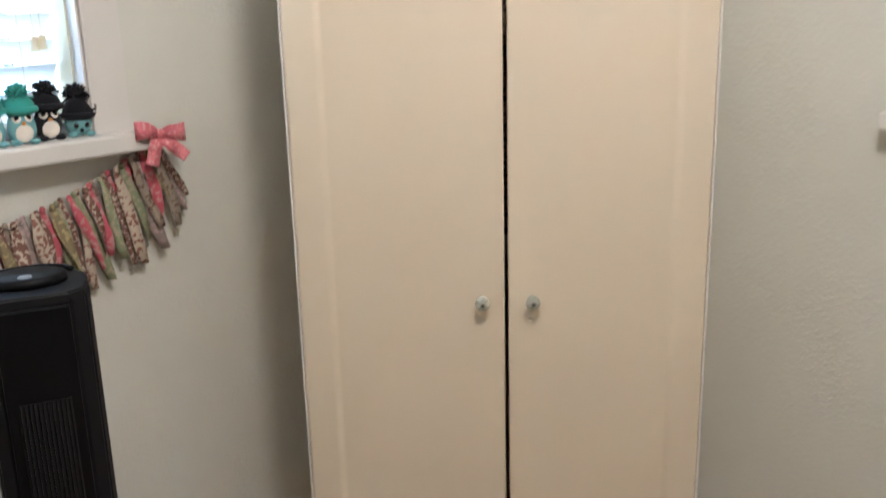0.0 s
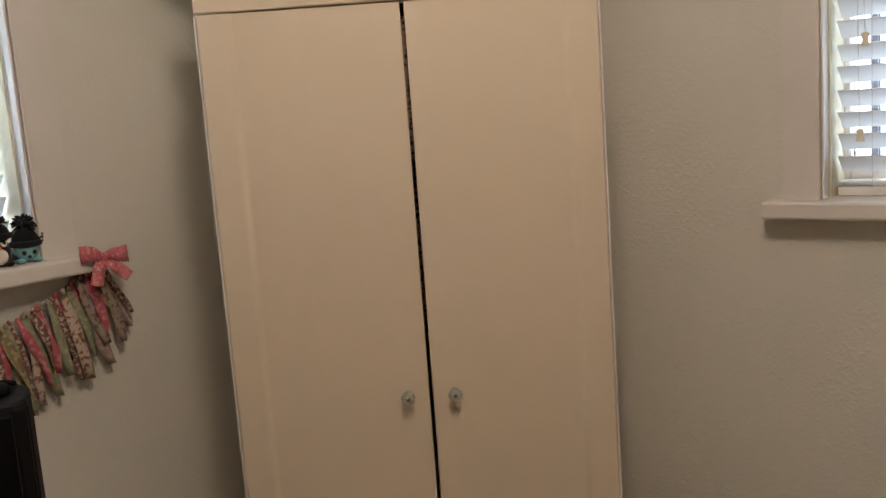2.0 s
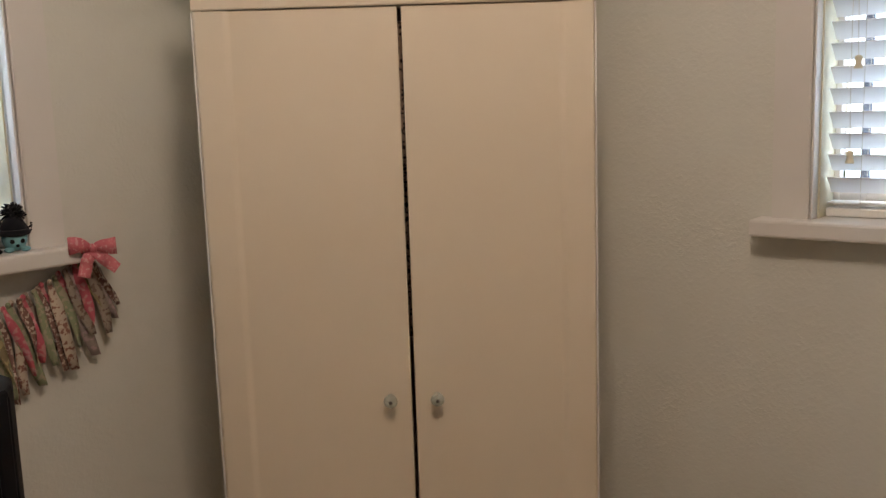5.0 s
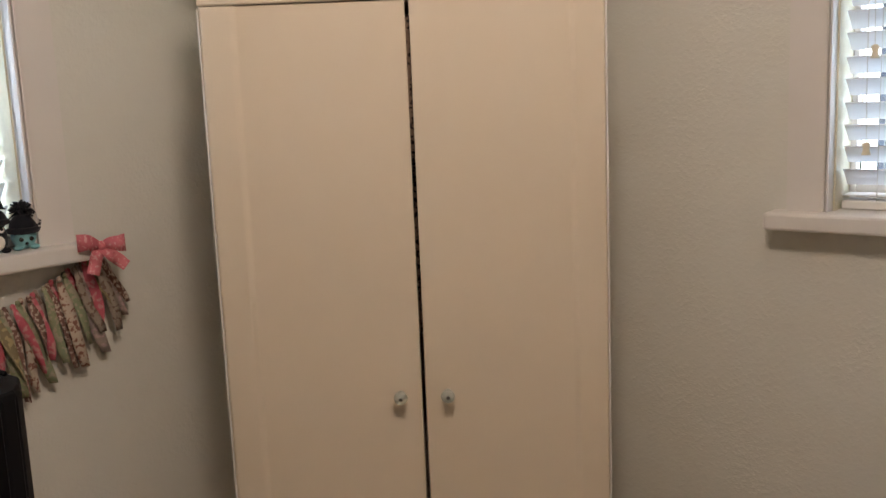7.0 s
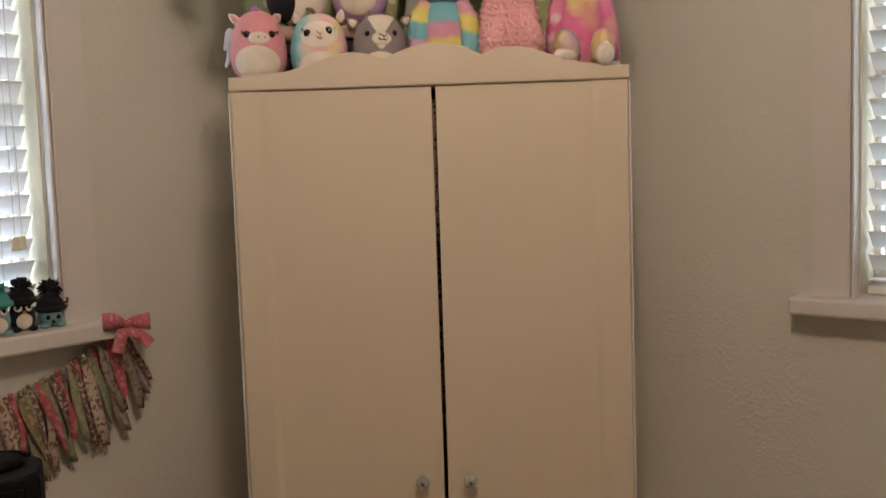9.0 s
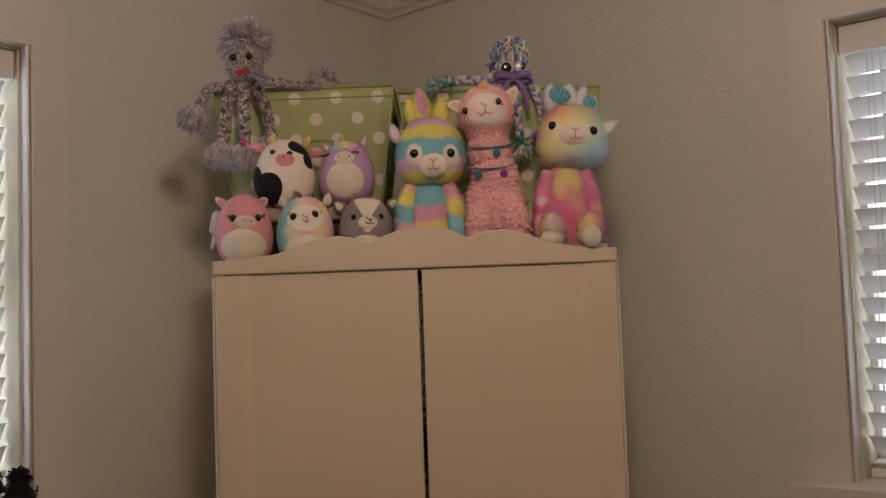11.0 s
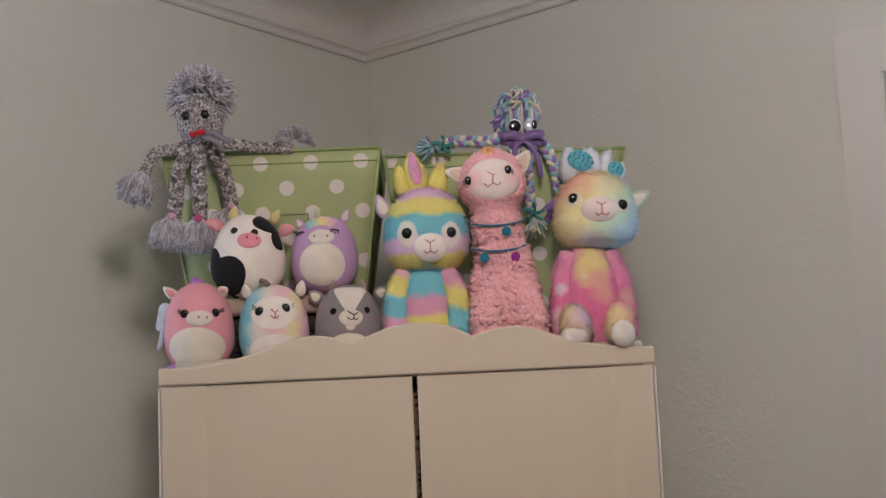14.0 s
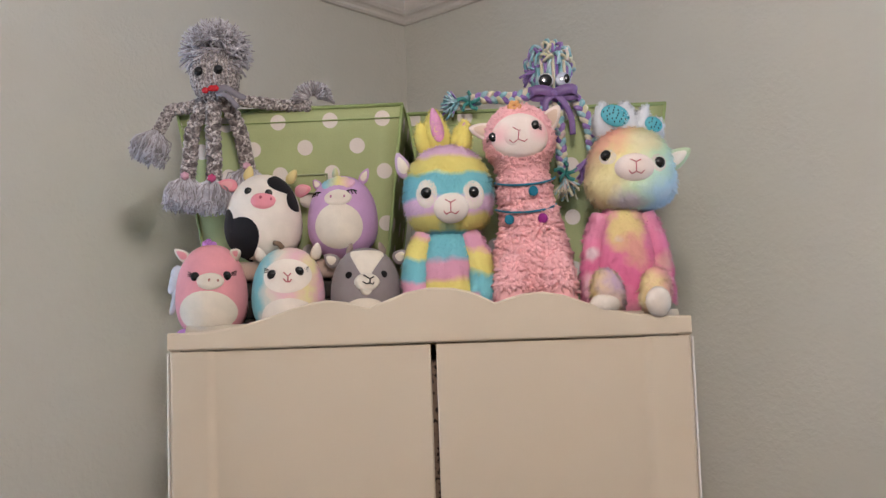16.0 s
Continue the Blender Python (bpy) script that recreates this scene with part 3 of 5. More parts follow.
def curls(bm, mats, count, size, seed, keep=None):
    """Curly fleece: many small drooping lumps."""
    rng = np.random.default_rng(seed)
    lay = pile_layer(bm)
    bm.normal_update()
    for p, n, mi in samples(bm, mats, count, rng, keep):
        r = size(p) * rng.uniform(0.65, 1.2)
        d = (n * 0.35 + Vector((0, 0, -0.6)) + Vector(rng.normal(0, 0.45, 3))).normalized()
        e = d.to_track_quat("Z", "Y").to_matrix()
        c = p + n * r * 0.20 + d * r * 0.35
        vs = [bm.verts.new(c + e @ Vector((a.x * r * 0.62, a.y * r * 0.62, a.z * r * 1.75))) for a in ICO_V]
        for v, a in zip(vs, ICO_V):
            v[lay] = (n + 1.7 * (e @ a)).normalized()
        for f in ICO_F:
            bm.faces.new([vs[i] for i in f]).material_index = mi


EYE = surface("eye_black_bead", (0.006, 0.006, 0.007), 0.12, 0.0, spec=0.6, bump=0.0)
THREAD = plush("thread_black", (0.012, 0.011, 0.012))
ROSE = plush("thread_rose", (0.55, 0.13, 0.16))
CREAM = plush("plush_cream", (0.80, 0.72, 0.60))
OFFWHITE = plush("plush_white", (0.88, 0.79, 0.69))


def toy(name, bm, mats, x, y, z, label, rot=(0, 0, 0), split=None, category="stuffed toy", group="stuffed toys on the wardrobe"):
    """A soft toy; split names the sewn-on pieces of a cloth, in the order they were made ("" stays in the body)."""
    loose = []
    if split:
        seen = set()
        count = {k: 0 for k in split}
        bm.verts.index_update()
        for v in list(bm.verts):
            if v in seen:
                continue
            stack, comp = [v], []
            seen.add(v)
            while stack:
                a = stack.pop()
                comp.append(a)
                for ed in a.link_edges:
                    o = ed.other_vert(a)
                    if o not in seen:
                        seen.add(o)
                        stack.append(o)
            mi = v.link_faces[0].material_index
            if mi in split and len(comp) > 14:
                nm = split[mi][min(count[mi], len(split[mi]) - 1)]
                count[mi] += 1
                if nm:
                    loose.append((nm, mi, comp))
    pieces = []
    for nm, mi, comp in loose:
        nb = bmesh.new()
        vm = {v: nb.verts.new(v.co) for v in comp}
        for f in {f for v in comp for f in v.link_faces}:
            nb.faces.new([vm[v] for v in f.verts])
        pieces.append((nm, mi, nb))
    bmesh.ops.delete(bm, geom=[v for _, _, comp in loose for v in comp], context="VERTS")
    ob = tagged(part(name, bm, mats, m=pose(x, y, z, *rot)), label, category, group)
    for nm, mi, nb in pieces:
        part(nm, nb, mats[mi], ob)
    return ob


TOP = 1.641

# pink pig with a cream belly and small silver wings
PINK = plush("plush_pig_pink", (0.80, 0.35, 0.38))
LILACHAIR = plush("plush_purple_tuft", (0.48, 0.20, 0.55))
SILVER = surface("silver_wing_cloth", (0.62, 0.66, 0.74), 0.35, 0.2, 60.0, 300.0, 0.3)
bm = bmesh.new()
e = Egg(0.0560, 0.048, 0.150, 0.10)
e.body(bm, 0)
e.patch(bm, 0.003, 0.044, 0.044, 0.032, 1)
e.patch(bm, 0.0105, 0.090, 0.0195, 0.0130, 1, 0.006)
for s, dx in ((-1, -0.0130), (1, 0.0335)):
    e.button(bm, dx, 0.098, 0.0072, 2)
    for k in range(3):
        e.stroke(bm, [(dx + s * 0.005, 0.099 + 0.002 * k), (dx + s * 0.011, 0.0995 + 0.0032 * k)], 0.0008, 2)
for dx in (0.0050, 0.0165):
    e.patch(bm, dx, 0.0905, 0.0019, 0.0036, 7, 0.0072, None, 12, 2)
ear(bm, (-0.034, -0.002, 0.126), (-0.055, -0.010, 0.144), 0.0095, 1, 0, 0.5)
ear(bm, (0.034, -0.004, 0.128), (0.050, -0.018, 0.138), 0.0110, 1, 0, 0.5)
for k in range(7):
    ball(bm, (-0.008 + 0.004 * k, -0.004 + 0.003 * (k % 2), 0.151 - 0.0006 * k * k + 0.004 * (k % 2)), 0.0058, 4, segs=8)
for k in range(6):
    ball(bm, (-0.059 - 0.003 * (k % 3), 0.010, 0.108 - 0.011 * k), (0.010 - 0.001 * k, 0.004, 0.013), 5, (0, 25, 0), segs=10)
for s in (-1, 1):
    ball(bm, (s * 0.036, -0.024, 0.009), (0.013, 0.015, 0.010), 6, segs=14)
toy("plush_pig", bm, [PINK, CREAM, EYE, THREAD, LILACHAIR, SILVER, plush("plush_violet_foot", (0.50, 0.24, 0.62)), plush("plush_nostril_tan", (0.42, 0.20, 0.16))], -0.341, 0.064, TOP, "small pink plush pig with cream belly and silver wings", split={0: ["", "ear_lining"], 1: ["belly_patch", "snout", "ear"], 2: ["eye"], 5: ["wing"], 6: ["foot"], 7: ["nostril"]})

# pastel rainbow llama with a white face
RBW = ramp_plush("plush_pastel_rainbow", [(-0.10, (0.13, 0.42, 0.52)), (-0.065, (0.22, 0.52, 0.58)), (-0.035, (0.76, 0.66, 0.54)), (-0.005, (0.80, 0.50, 0.54)), (0.02, (0.78, 0.70, 0.36)), (0.04, (0.78, 0.46, 0.54)), (0.065, (0.36, 0.56, 0.70))], (1.15, 0.0, -0.25), 0.018, 26.0)
bm = bmesh.new()
e = Egg(0.0572, 0.048, 0.141, 0.08)
e.body(bm, 0)
e.patch(bm, 0.008, 0.032, 0.042, 0.028, 1)
e.patch(bm, 0.0065, 0.094, 0.036, 0.0265, 1, 0.0028)
for s, dx in ((-1, -0.0155), (1, 0.0245)):
    e.button(bm, dx, 0.098 + 0.004 * s * 0.5, 0.0080, 2)
    for k in range(3):
        e.stroke(bm, [(dx + s * 0.005, 0.100 + 0.002 * k), (dx + s * 0.012, 0.1005 + 0.0034 * k)], 0.0008, 2)
e.stroke(bm, [(0.0015, 0.097), (0.0065, 0.092), (0.0105, 0.097)], 0.0011, 3, 0.0035)
e.stroke(bm, [(0.0065, 0.092), (0.0065, 0.085)], 0.0011, 3, 0.0035)
e.stroke(bm, [(0.0015, 0.088), (0.0040, 0.084), (0.0090, 0.084), (0.0115, 0.088)], 0.0011, 3, 0.0035)
ear(bm, (-0.040, -0.004, 0.120), (-0.044, -0.012, 0.142), 0.0095, 1, None, 0.6)
ear(bm, (0.044, -0.004, 0.120), (0.050, -0.010, 0.146), 0.0095, 1, None, 0.6)
sweep(bm, [(-0.018, -0.012, 0.148), (-0.010, -0.016, 0.146), (-0.004, -0.018, 0.139)], 0.0042, 8, 4)
toy("plush_llama", bm, [RBW, OFFWHITE, EYE, ROSE, plush("plush_brown_tuft", (0.25, 0.17, 0.11))], -0.219, 0.062, TOP, "small pastel rainbow plush llama with a white face", split={1: ["belly_patch", "face_patch", "ear"], 2: ["eye"], 4: ["tuft"]})

# grey and cream goat
GREY = plush("plush_goat_grey", (0.285, 0.245, 0.245))
bm = bmesh.new()
e = Egg(0.0550, 0.048, 0.136, 0.08)
e.body(bm, 0)


def wedge(a):
    """Outline of a triangle that points down."""
    c, s = math.cos(a), math.sin(a)
    r = [1.0 / s] if s > 0.05 else []
    r += [1.1 / d for d in (2.1 * c - s, -2.1 * c - s) if d > 0.05]
    return min(1.25, min(r))


e.patch(bm, 0.006, 0.106, 0.030, 0.024, 1, 0.0013, wedge, 48, 8)
e.patch(bm, 0.007, 0.080, 0.0185, 0.0135, 1, 0.0055)
e.patch(bm, 0.006, 0.068, 0.008, 0.008, 1, 0.003)
e.patch(bm, 0.003, 0.034, 0.034, 0.022, 1)
for dx in (-0.0205, 0.032):
    e.button(bm, dx, 0.0915, 0.0056, 2)
e.stroke(bm, [(0.001, 0.087), (0.0065, 0.083), (0.012, 0.087)], 0.0010, 2, 0.0065)
e.stroke(bm, [(0.0065, 0.083), (0.0065, 0.078)], 0.0010, 2, 0.0065)
e.stroke(bm, [(0.0005, 0.0785), (0.0030, 0.0758), (0.0065, 0.0775), (0.010, 0.0758), (0.0125, 0.0785)], 0.0009, 2, 0.0060)
ear(bm, (-0.042, -0.006, 0.110), (-0.062, -0.014, 0.126), 0.012, 0, 1)
ear(bm, (0.046, -0.004, 0.112), (0.066, -0.012, 0.128), 0.012, 0, 1)
for dx in (-0.026, 0.030):
    ear(bm, (dx, -0.004, 0.124), (dx + 0.006 * (1 if dx < 0 else -1), -0.008, 0.144), 0.006, 3, None, 0.8)
toy("plush_goat", bm, [GREY, CREAM, THREAD, plush("plush_horn_taupe", (0.36, 0.28, 0.24))], -0.0965, 0.062, TOP, "small grey plush goat with a cream blaze", split={0: ["", "ear"], 1: ["blaze", "muzzle", "chin_patch", "belly_patch", "ear_lining"], 2: ["eye", "eye", ""], 3: ["horn"]})

# stack that the second row sits on: beige cloth over three near-black layers
bm = bmesh.new()
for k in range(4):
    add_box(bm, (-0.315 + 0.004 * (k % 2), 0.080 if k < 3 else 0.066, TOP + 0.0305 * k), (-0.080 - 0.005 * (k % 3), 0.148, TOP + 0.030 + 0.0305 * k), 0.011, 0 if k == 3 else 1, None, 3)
tagged(part("folded_cloth", bm, [plush("cloth_beige", (0.46, 0.34, 0.27)), plush("stack_dark_layers", (0.045, 0.035, 0.030))]), "folded stack with beige cloth on top and dark layers below", "cloth")

# black and white cow
bm = bmesh.new()
e = Egg(0.0612, 0.050, 0.142, 0.13)
e.body(bm, 0)
e.patch(bm, -0.042, 0.026, 0.040, 0.044, 1, 0.0012, lambda a: 1 + 0.12 * math.sin(2 * a + 0.6) + 0.06 * math.sin(3 * a))
e.patch(bm, -0.054, 0.050, 0.016, 0.034, 1, 0.0016)
e.patch(bm, 0.043, 0.122, 0.028, 0.020, 1, 0.0012, lambda a: 1 + 0.16 * math.sin(2 * a + 2.4))
e.patch(bm, 0.055, 0.100, 0.013, 0.024, 1, 0.0016)
e.patch(bm, 0.0085, 0.0905, 0.0185, 0.0132, 2, 0.0060)
for dx in (0.0025, 0.0150):
    e.patch(bm, dx, 0.0925, 0.0018, 0.0042, 3, 0.0074, None, 12, 2)
e.button(bm, -0.0165, 0.1085, 0.0062, 4)
e.button(bm, 0.0165, 0.1040, 0.0062, 4)
ear(bm, (-0.042, -0.004, 0.124), (-0.072, -0.016, 0.128), 0.0115, 2, 6)
ear(bm, (0.052, -0.006, 0.110), (0.080, -0.018, 0.114), 0.0115, 2, 6)
ear(bm, (-0.026, -0.006, 0.132), (-0.019, -0.010, 0.156), 0.009, 5, None, 0.8)
ear(bm, (0.040, -0.002, 0.126), (0.054, -0.006, 0.148), 0.009, 5, None, 0.8)
HORN = plush("plush_horn_yellow", (0.80, 0.66, 0.30))
SNOUT = plush("plush_snout_pink", (0.84, 0.33, 0.38))
toy("plush_cow", bm, [OFFWHITE, plush("plush_black", (0.014, 0.013, 0.016)), SNOUT, plush("plush_snout_dark", (0.50, 0.12, 0.17)), EYE, HORN, plush("plush_ear_pink", (0.84, 0.40, 0.42))], -0.2635, 0.094, 1.7635, "plump black and white plush cow with pink snout", (-3, 0, 1), split={1: ["black_patch"], 2: ["snout", "ear"], 6: ["ear_lining"], 3: ["nostril"], 4: ["eye"], 5: ["horn"]})

# purple sleeping pig-unicorn
PURPLE = plush("plush_orchid", (0.58, 0.35, 0.58))
MANE = ramp_plush("plush_mane_rainbow", [(-0.02, (0.30, 0.55, 0.62)), (0.0, (0.78, 0.68, 0.25)), (0.02, (0.75, 0.45, 0.55))], (1, 0, 0), 0.006)
bm = bmesh.new()
e = Egg(0.0565, 0.048, 0.134, 0.10)
e.body(bm, 0)
e.patch(bm, 0.001, 0.048, 0.0375, 0.0355, 1)
e.patch(bm, 0.001, 0.0925, 0.0215, 0.0132, 1, 0.0045)
for dx in (-0.0055, 0.0075):
    e.patch(bm, dx, 0.0925, 0.0016, 0.0038, 2, 0.0058, None, 12, 2)
for x0, x1 in ((-0.042, -0.027), (0.014, 0.029)):
    e.stroke(bm, [(x0 + (x1 - x0) * i / 6, 0.1005 + 0.0045 * math.sin(0.6 + i * 0.32) + (0.003 if x0 < 0 else -0.001) * 0) for i in range(7)], 0.0012, 3)
    for i in (0, 2, 4):
        xx = x0 + (x1 - x0) * (i + 0.5) / 6
        e.stroke(bm, [(xx, 0.1035), (xx + (-0.003 if x0 < 0 else 0.003), 0.0985)], 0.0009, 3)
for k in range(5):
    e.patch(bm, -0.020 + 0.009 * k, 0.122 - 0.001 * (k - 2) ** 2, 0.0085, 0.009, 4, 0.003 + 0.0006 * k, None, 18, 3)
ear(bm, (0.032, -0.006, 0.120), (0.045, -0.012, 0.143), 0.0085, 0, 1)
ear(bm, (-0.036, -0.002, 0.116), (-0.046, -0.006, 0.130), 0.0075, 0, 1)
ear(bm, (-0.010, -0.006, 0.130), (-0.008, -0.014, 0.147), 0.006, 4, None, 0.9)
toy("plush_unicorn", bm, [PURPLE, CREAM, plush("plush_nostril", (0.45, 0.16, 0.28)), THREAD, MANE], -0.1355, 0.096, 1.7635, "plump orchid-purple plush unicorn with closed lashes", (-2, 0, -3), split={0: ["", "ear"], 1: ["belly_patch", "snout", "ear_lining"], 2: ["nostril"], 4: ["mane_lock"]})

# ---------------------------------------------------------------- the three tall alpacas
YEL, TEAL, PNK, LIL = (0.90, 0.80, 0.26), (0.26, 0.64, 0.72), (0.84, 0.44, 0.60), (0.88, 0.62, 0.80)
RAIN = ramp_plush("fur_rainbow_bands", [(0.0, LIL), (0.040, TEAL), (0.046, YEL), (0.074, YEL), (0.084, PNK), (0.106, PNK), (0.116, TEAL), (0.152, TEAL), (0.158, YEL), (0.176, YEL), (0.184, LIL), (0.203, LIL), (0.211, TEAL), (0.238, TEAL), (0.246, YEL), (0.267, YEL), (0.276, LIL), (0.30, LIL)], (0, 0, 1.0), 0.007, 20.0, extra=[((0.004, -0.060, 0.150), 0.018, 0.008, TEAL)])
RAIN_ARM = ramp_plush("fur_rainbow_sleeve", [(0.0, LIL), (0.040, PNK), (0.062, PNK), (0.070, TEAL), (0.095, TEAL), (0.105, YEL), (0.130, YEL), (0.140, PNK), (0.16, PNK)], (0.25, 0, 1.0), 0.009, 30.0)


def alpaca_head(bm, e, patches, eyes, nose, cloth, white, black, thread, face_lift=0.004):
    for cx, cz, rx, rz in patches:
        e.patch(bm, cx, cz, rx, rz, white, 0.0045)
    nx, nz, nrx, nrz = nose
    p = e.front(nx, nz)
    ball(bm, p + Vector((0, 0.004, 0)), (nrx, 0.018, nrz), cloth, segs=28)
    for x, z, r in eyes:
        q = e.front(x, z, 0.0035)
        ball(bm, q, (r, r * 0.6, r), black, segs=18)
    f = lambda x, z: p + Vector((x, 0.004 - 0.0183 * math.sqrt(max(0.02, 1 - (x / nrx) ** 2 - (z / nrz) ** 2)), z))
    for pts in ([(-0.008, 0.011), (0, 0.006), (0.008, 0.010)], [(0, 0.006), (0, -0.008)], [(-0.011, -0.006), (-0.007, -0.0115), (0, -0.008), (0.007, -0.0115), (0.012, -0.007)]):
        fine = []
        for (xa, za), (xb, zb) in zip(pts, pts[1:]):
            fine += [f(xa + (xb - xa) * t / 4, za + (zb - za) * t / 4) for t in range(5)]
        sweep(bm, fine[::1], 0.00085, 5, thread)


# rainbow striped alpaca with a bunny-like yellow tuft
bm = bmesh.new()
body = Egg(0.054, 0.050, 0.180, 0.20, 2.2)
body.body(bm, 0)
head = Egg(0.0690, 0.056, 0.146, 0.10, 2.25, (0.004, -0.006, 0.146))
head.body(bm, 0)
for s in (-1, 1):
    sweep(bm, [(s * 0.034, -0.012, 0.150), (s * 0.047, -0.022, 0.115), (s * 0.051, -0.030, 0.070), (s * 0.047, -0.036, 0.030)], lambda t: 0.017 + 0.004 * math.sin(3 * t), 16, 1)
    ball(bm, (s * 0.047, -0.037, 0.028), (0.022, 0.020, 0.022), 1, segs=16)
fur(bm, {0, 1}, 30000, 0.0070, 5, width=0.0006)
fur(bm, {0, 1}, 12000, 0.0075, 7, width=0.00032, lift=0.0036)
alpaca_head(bm, head, [(-0.031, 0.065, 0.0165, 0.0225), (0.039, 0.061, 0.0165, 0.0225)], [(-0.028, 0.066, 0.0090), (0.036, 0.065, 0.0090)], (0.005, 0.042, 0.0270, 0.0240), 2, 2, 3, 4)
for bx, bz, tx, tz, w in ((-0.008, 0.282, -0.016, 0.352, 0.022), (0.022, 0.280, 0.036, 0.334, 0.018), (-0.026, 0.280, -0.038, 0.332, 0.016)):
    ear(bm, (bx, 0.000, bz), (tx, -0.006, tz), w, 5, None, 0.7)
fur(bm, {5}, 1800, 0.006, 6, droop=-0.2, width=0.0006, lift=0.003)
ear(bm, (-0.006, -0.015, 0.298), (-0.016, -0.0190, 0.352), 0.0115, 6, None, 0.30)
ear(bm, (0.026, -0.011, 0.298), (0.034, -0.014, 0.328), 0.0055, 6, None, 0.30)
ear(bm, (-0.060, 0.000, 0.244), (-0.075, -0.006, 0.285), 0.013, 7, 2, 0.5)
SEQUIN = surface("sequin_pink", (0.84, 0.36, 0.60), 0.45, 0.35, 90.0, 400.0, 0.5)
toy("plush_alpaca", bm, [RAIN, RAIN_ARM, OFFWHITE, EYE, ROSE, plush("fur_yellow_tuft", (0.92, 0.80, 0.22)), SEQUIN, plush("fur_lilac", (0.62, 0.45, 0.62))], 0.0335, 0.070, TOP, "rainbow-striped furry plush alpaca with yellow tuft", split={0: ["", "head"], 1: ["foreleg", "paw"], 2: ["eye_patch", "eye_patch", "muzzle", "ear_lining"], 3: ["eye"], 5: ["tuft"], 6: ["sequin_patch"], 7: ["ear"]})

# curly pink alpaca with painted bunting round its neck
FLEECE = plush("fleece_pink", (0.94, 0.51, 0.52), vary=0.14, fuzz=260.0)
bm = bmesh.new()
body = Egg(0.0590, 0.046, 0.200, 0.24, 2.3)
body.body(bm, 0)
sweep(bm, [(0.004, 0.004, 0.150), (-0.006, 0.000, 0.200), (-0.010, -0.002, 0.250), (-0.012, -0.004, 0.290)], lambda t: 0.044 - 0.006 * math.sin(3.1 * t), 28, 0)
head = Egg(0.0535, 0.050, 0.110, 0.02, 2.1, (-0.013, -0.006, 0.252))
head.body(bm, 0)
for s in (-1, 1):
    ball(bm, (s * 0.034, -0.040, 0.054), (0.0260, 0.026, 0.060), 0, segs=20)
faceat = lambda p: p.z > 0.270 and p.y < -0.02 and ((p.x + 0.012) / 0.046) ** 2 + ((p.z - 0.308) / 0.037) ** 2 < 1
curls(bm, {0}, 15000, lambda p: 0.0046 if p.z < 0.235 else 0.0031, 11, lambda p: not faceat(p) and (p.z > 0.060 or p.y > -0.044))
head.patch(bm, -0.001, 0.053, 0.0430, 0.036, 1, 0.0075)
snout = Egg(0.030, 0.030, 0.050, 0.0, 2.1, (-0.016, -0.034, 0.279))
snout.body(bm, 1, 24)
for pts in ([(-0.008, 0.038), (0.000, 0.031), (0.009, 0.037)], [(0.000, 0.031), (-0.001, 0.020)], [(-0.014, 0.019), (-0.008, 0.014), (-0.001, 0.0195), (0.007, 0.0155), (0.012, 0.019)]):
    snout.stroke(bm, pts, 0.0009, 3, 0.0008)
for x, z, s in ((-0.034, 0.054, -1), (0.014, 0.067, 1)):
    p = head.front(x, z, 0.0085)
    ball(bm, p, (0.0062, 0.0025, 0.0075), 2, (0, 18 * s, 0), segs=14)
    for k in range(3):
        sweep(bm, [p + Vector((s * 0.004, -0.001, 0.001 - 0.002 * k)), p + Vector((s * 0.010, 0.001, -0.001 - 0.0036 * k))], 0.0007, 4, 2)
ear(bm, (-0.048, -0.006, 0.318), (-0.092, -0.016, 0.328), 0.015, 1, 4, 0.4)
ear(bm, (0.024, -0.008, 0.320), (0.051, -0.016, 0.358), 0.016, 1, 4, 0.4)
for k in range(6):
    a = k * math.pi / 3
    ball(bm, (-0.020 + 0.0065 * math.cos(a), -0.036, 0.3545 + 0.0055 * math.sin(a)), (0.005, 0.003, 0.005), 5, segs=8)
for v in bm.verts:
    v.co.z -= 0.010 * max(0.0, min(1.0, (v.co.z - 0.235) / 0.05))
pinkalpaca = toy("plush_alpaca", bm, [FLEECE, ramp_plush("plush_muzzle", [(0.0, (0.86, 0.74, 0.66)), (0.5, (0.86, 0.74, 0.66))], (0, 0, 1.0), 0.004, extra=[((-0.046, -0.05, 0.296), 0.013, 0.012, (0.88, 0.50, 0.50)), ((0.020, -0.05, 0.302), 0.013, 0.012, (0.88, 0.50, 0.50))]), EYE, ROSE, plush("plush_ear_peach", (0.80, 0.62, 0.48)), plush("felt_flower", (0.80, 0.42, 0.16))], 0.1655, 0.070, TOP, "tall curly pink plush alpaca, face turned up", split={0: ["", "neck", "head", "foreleg"], 1: ["face_patch", "muzzle", "ear"], 2: ["eye"], 4: ["ear_lining"]})
TEALFELT = plush("felt_teal", (0.03, 0.20, 0.30))
PLUMFELT = plush("felt_plum", (0.30, 0.03, 0.22))
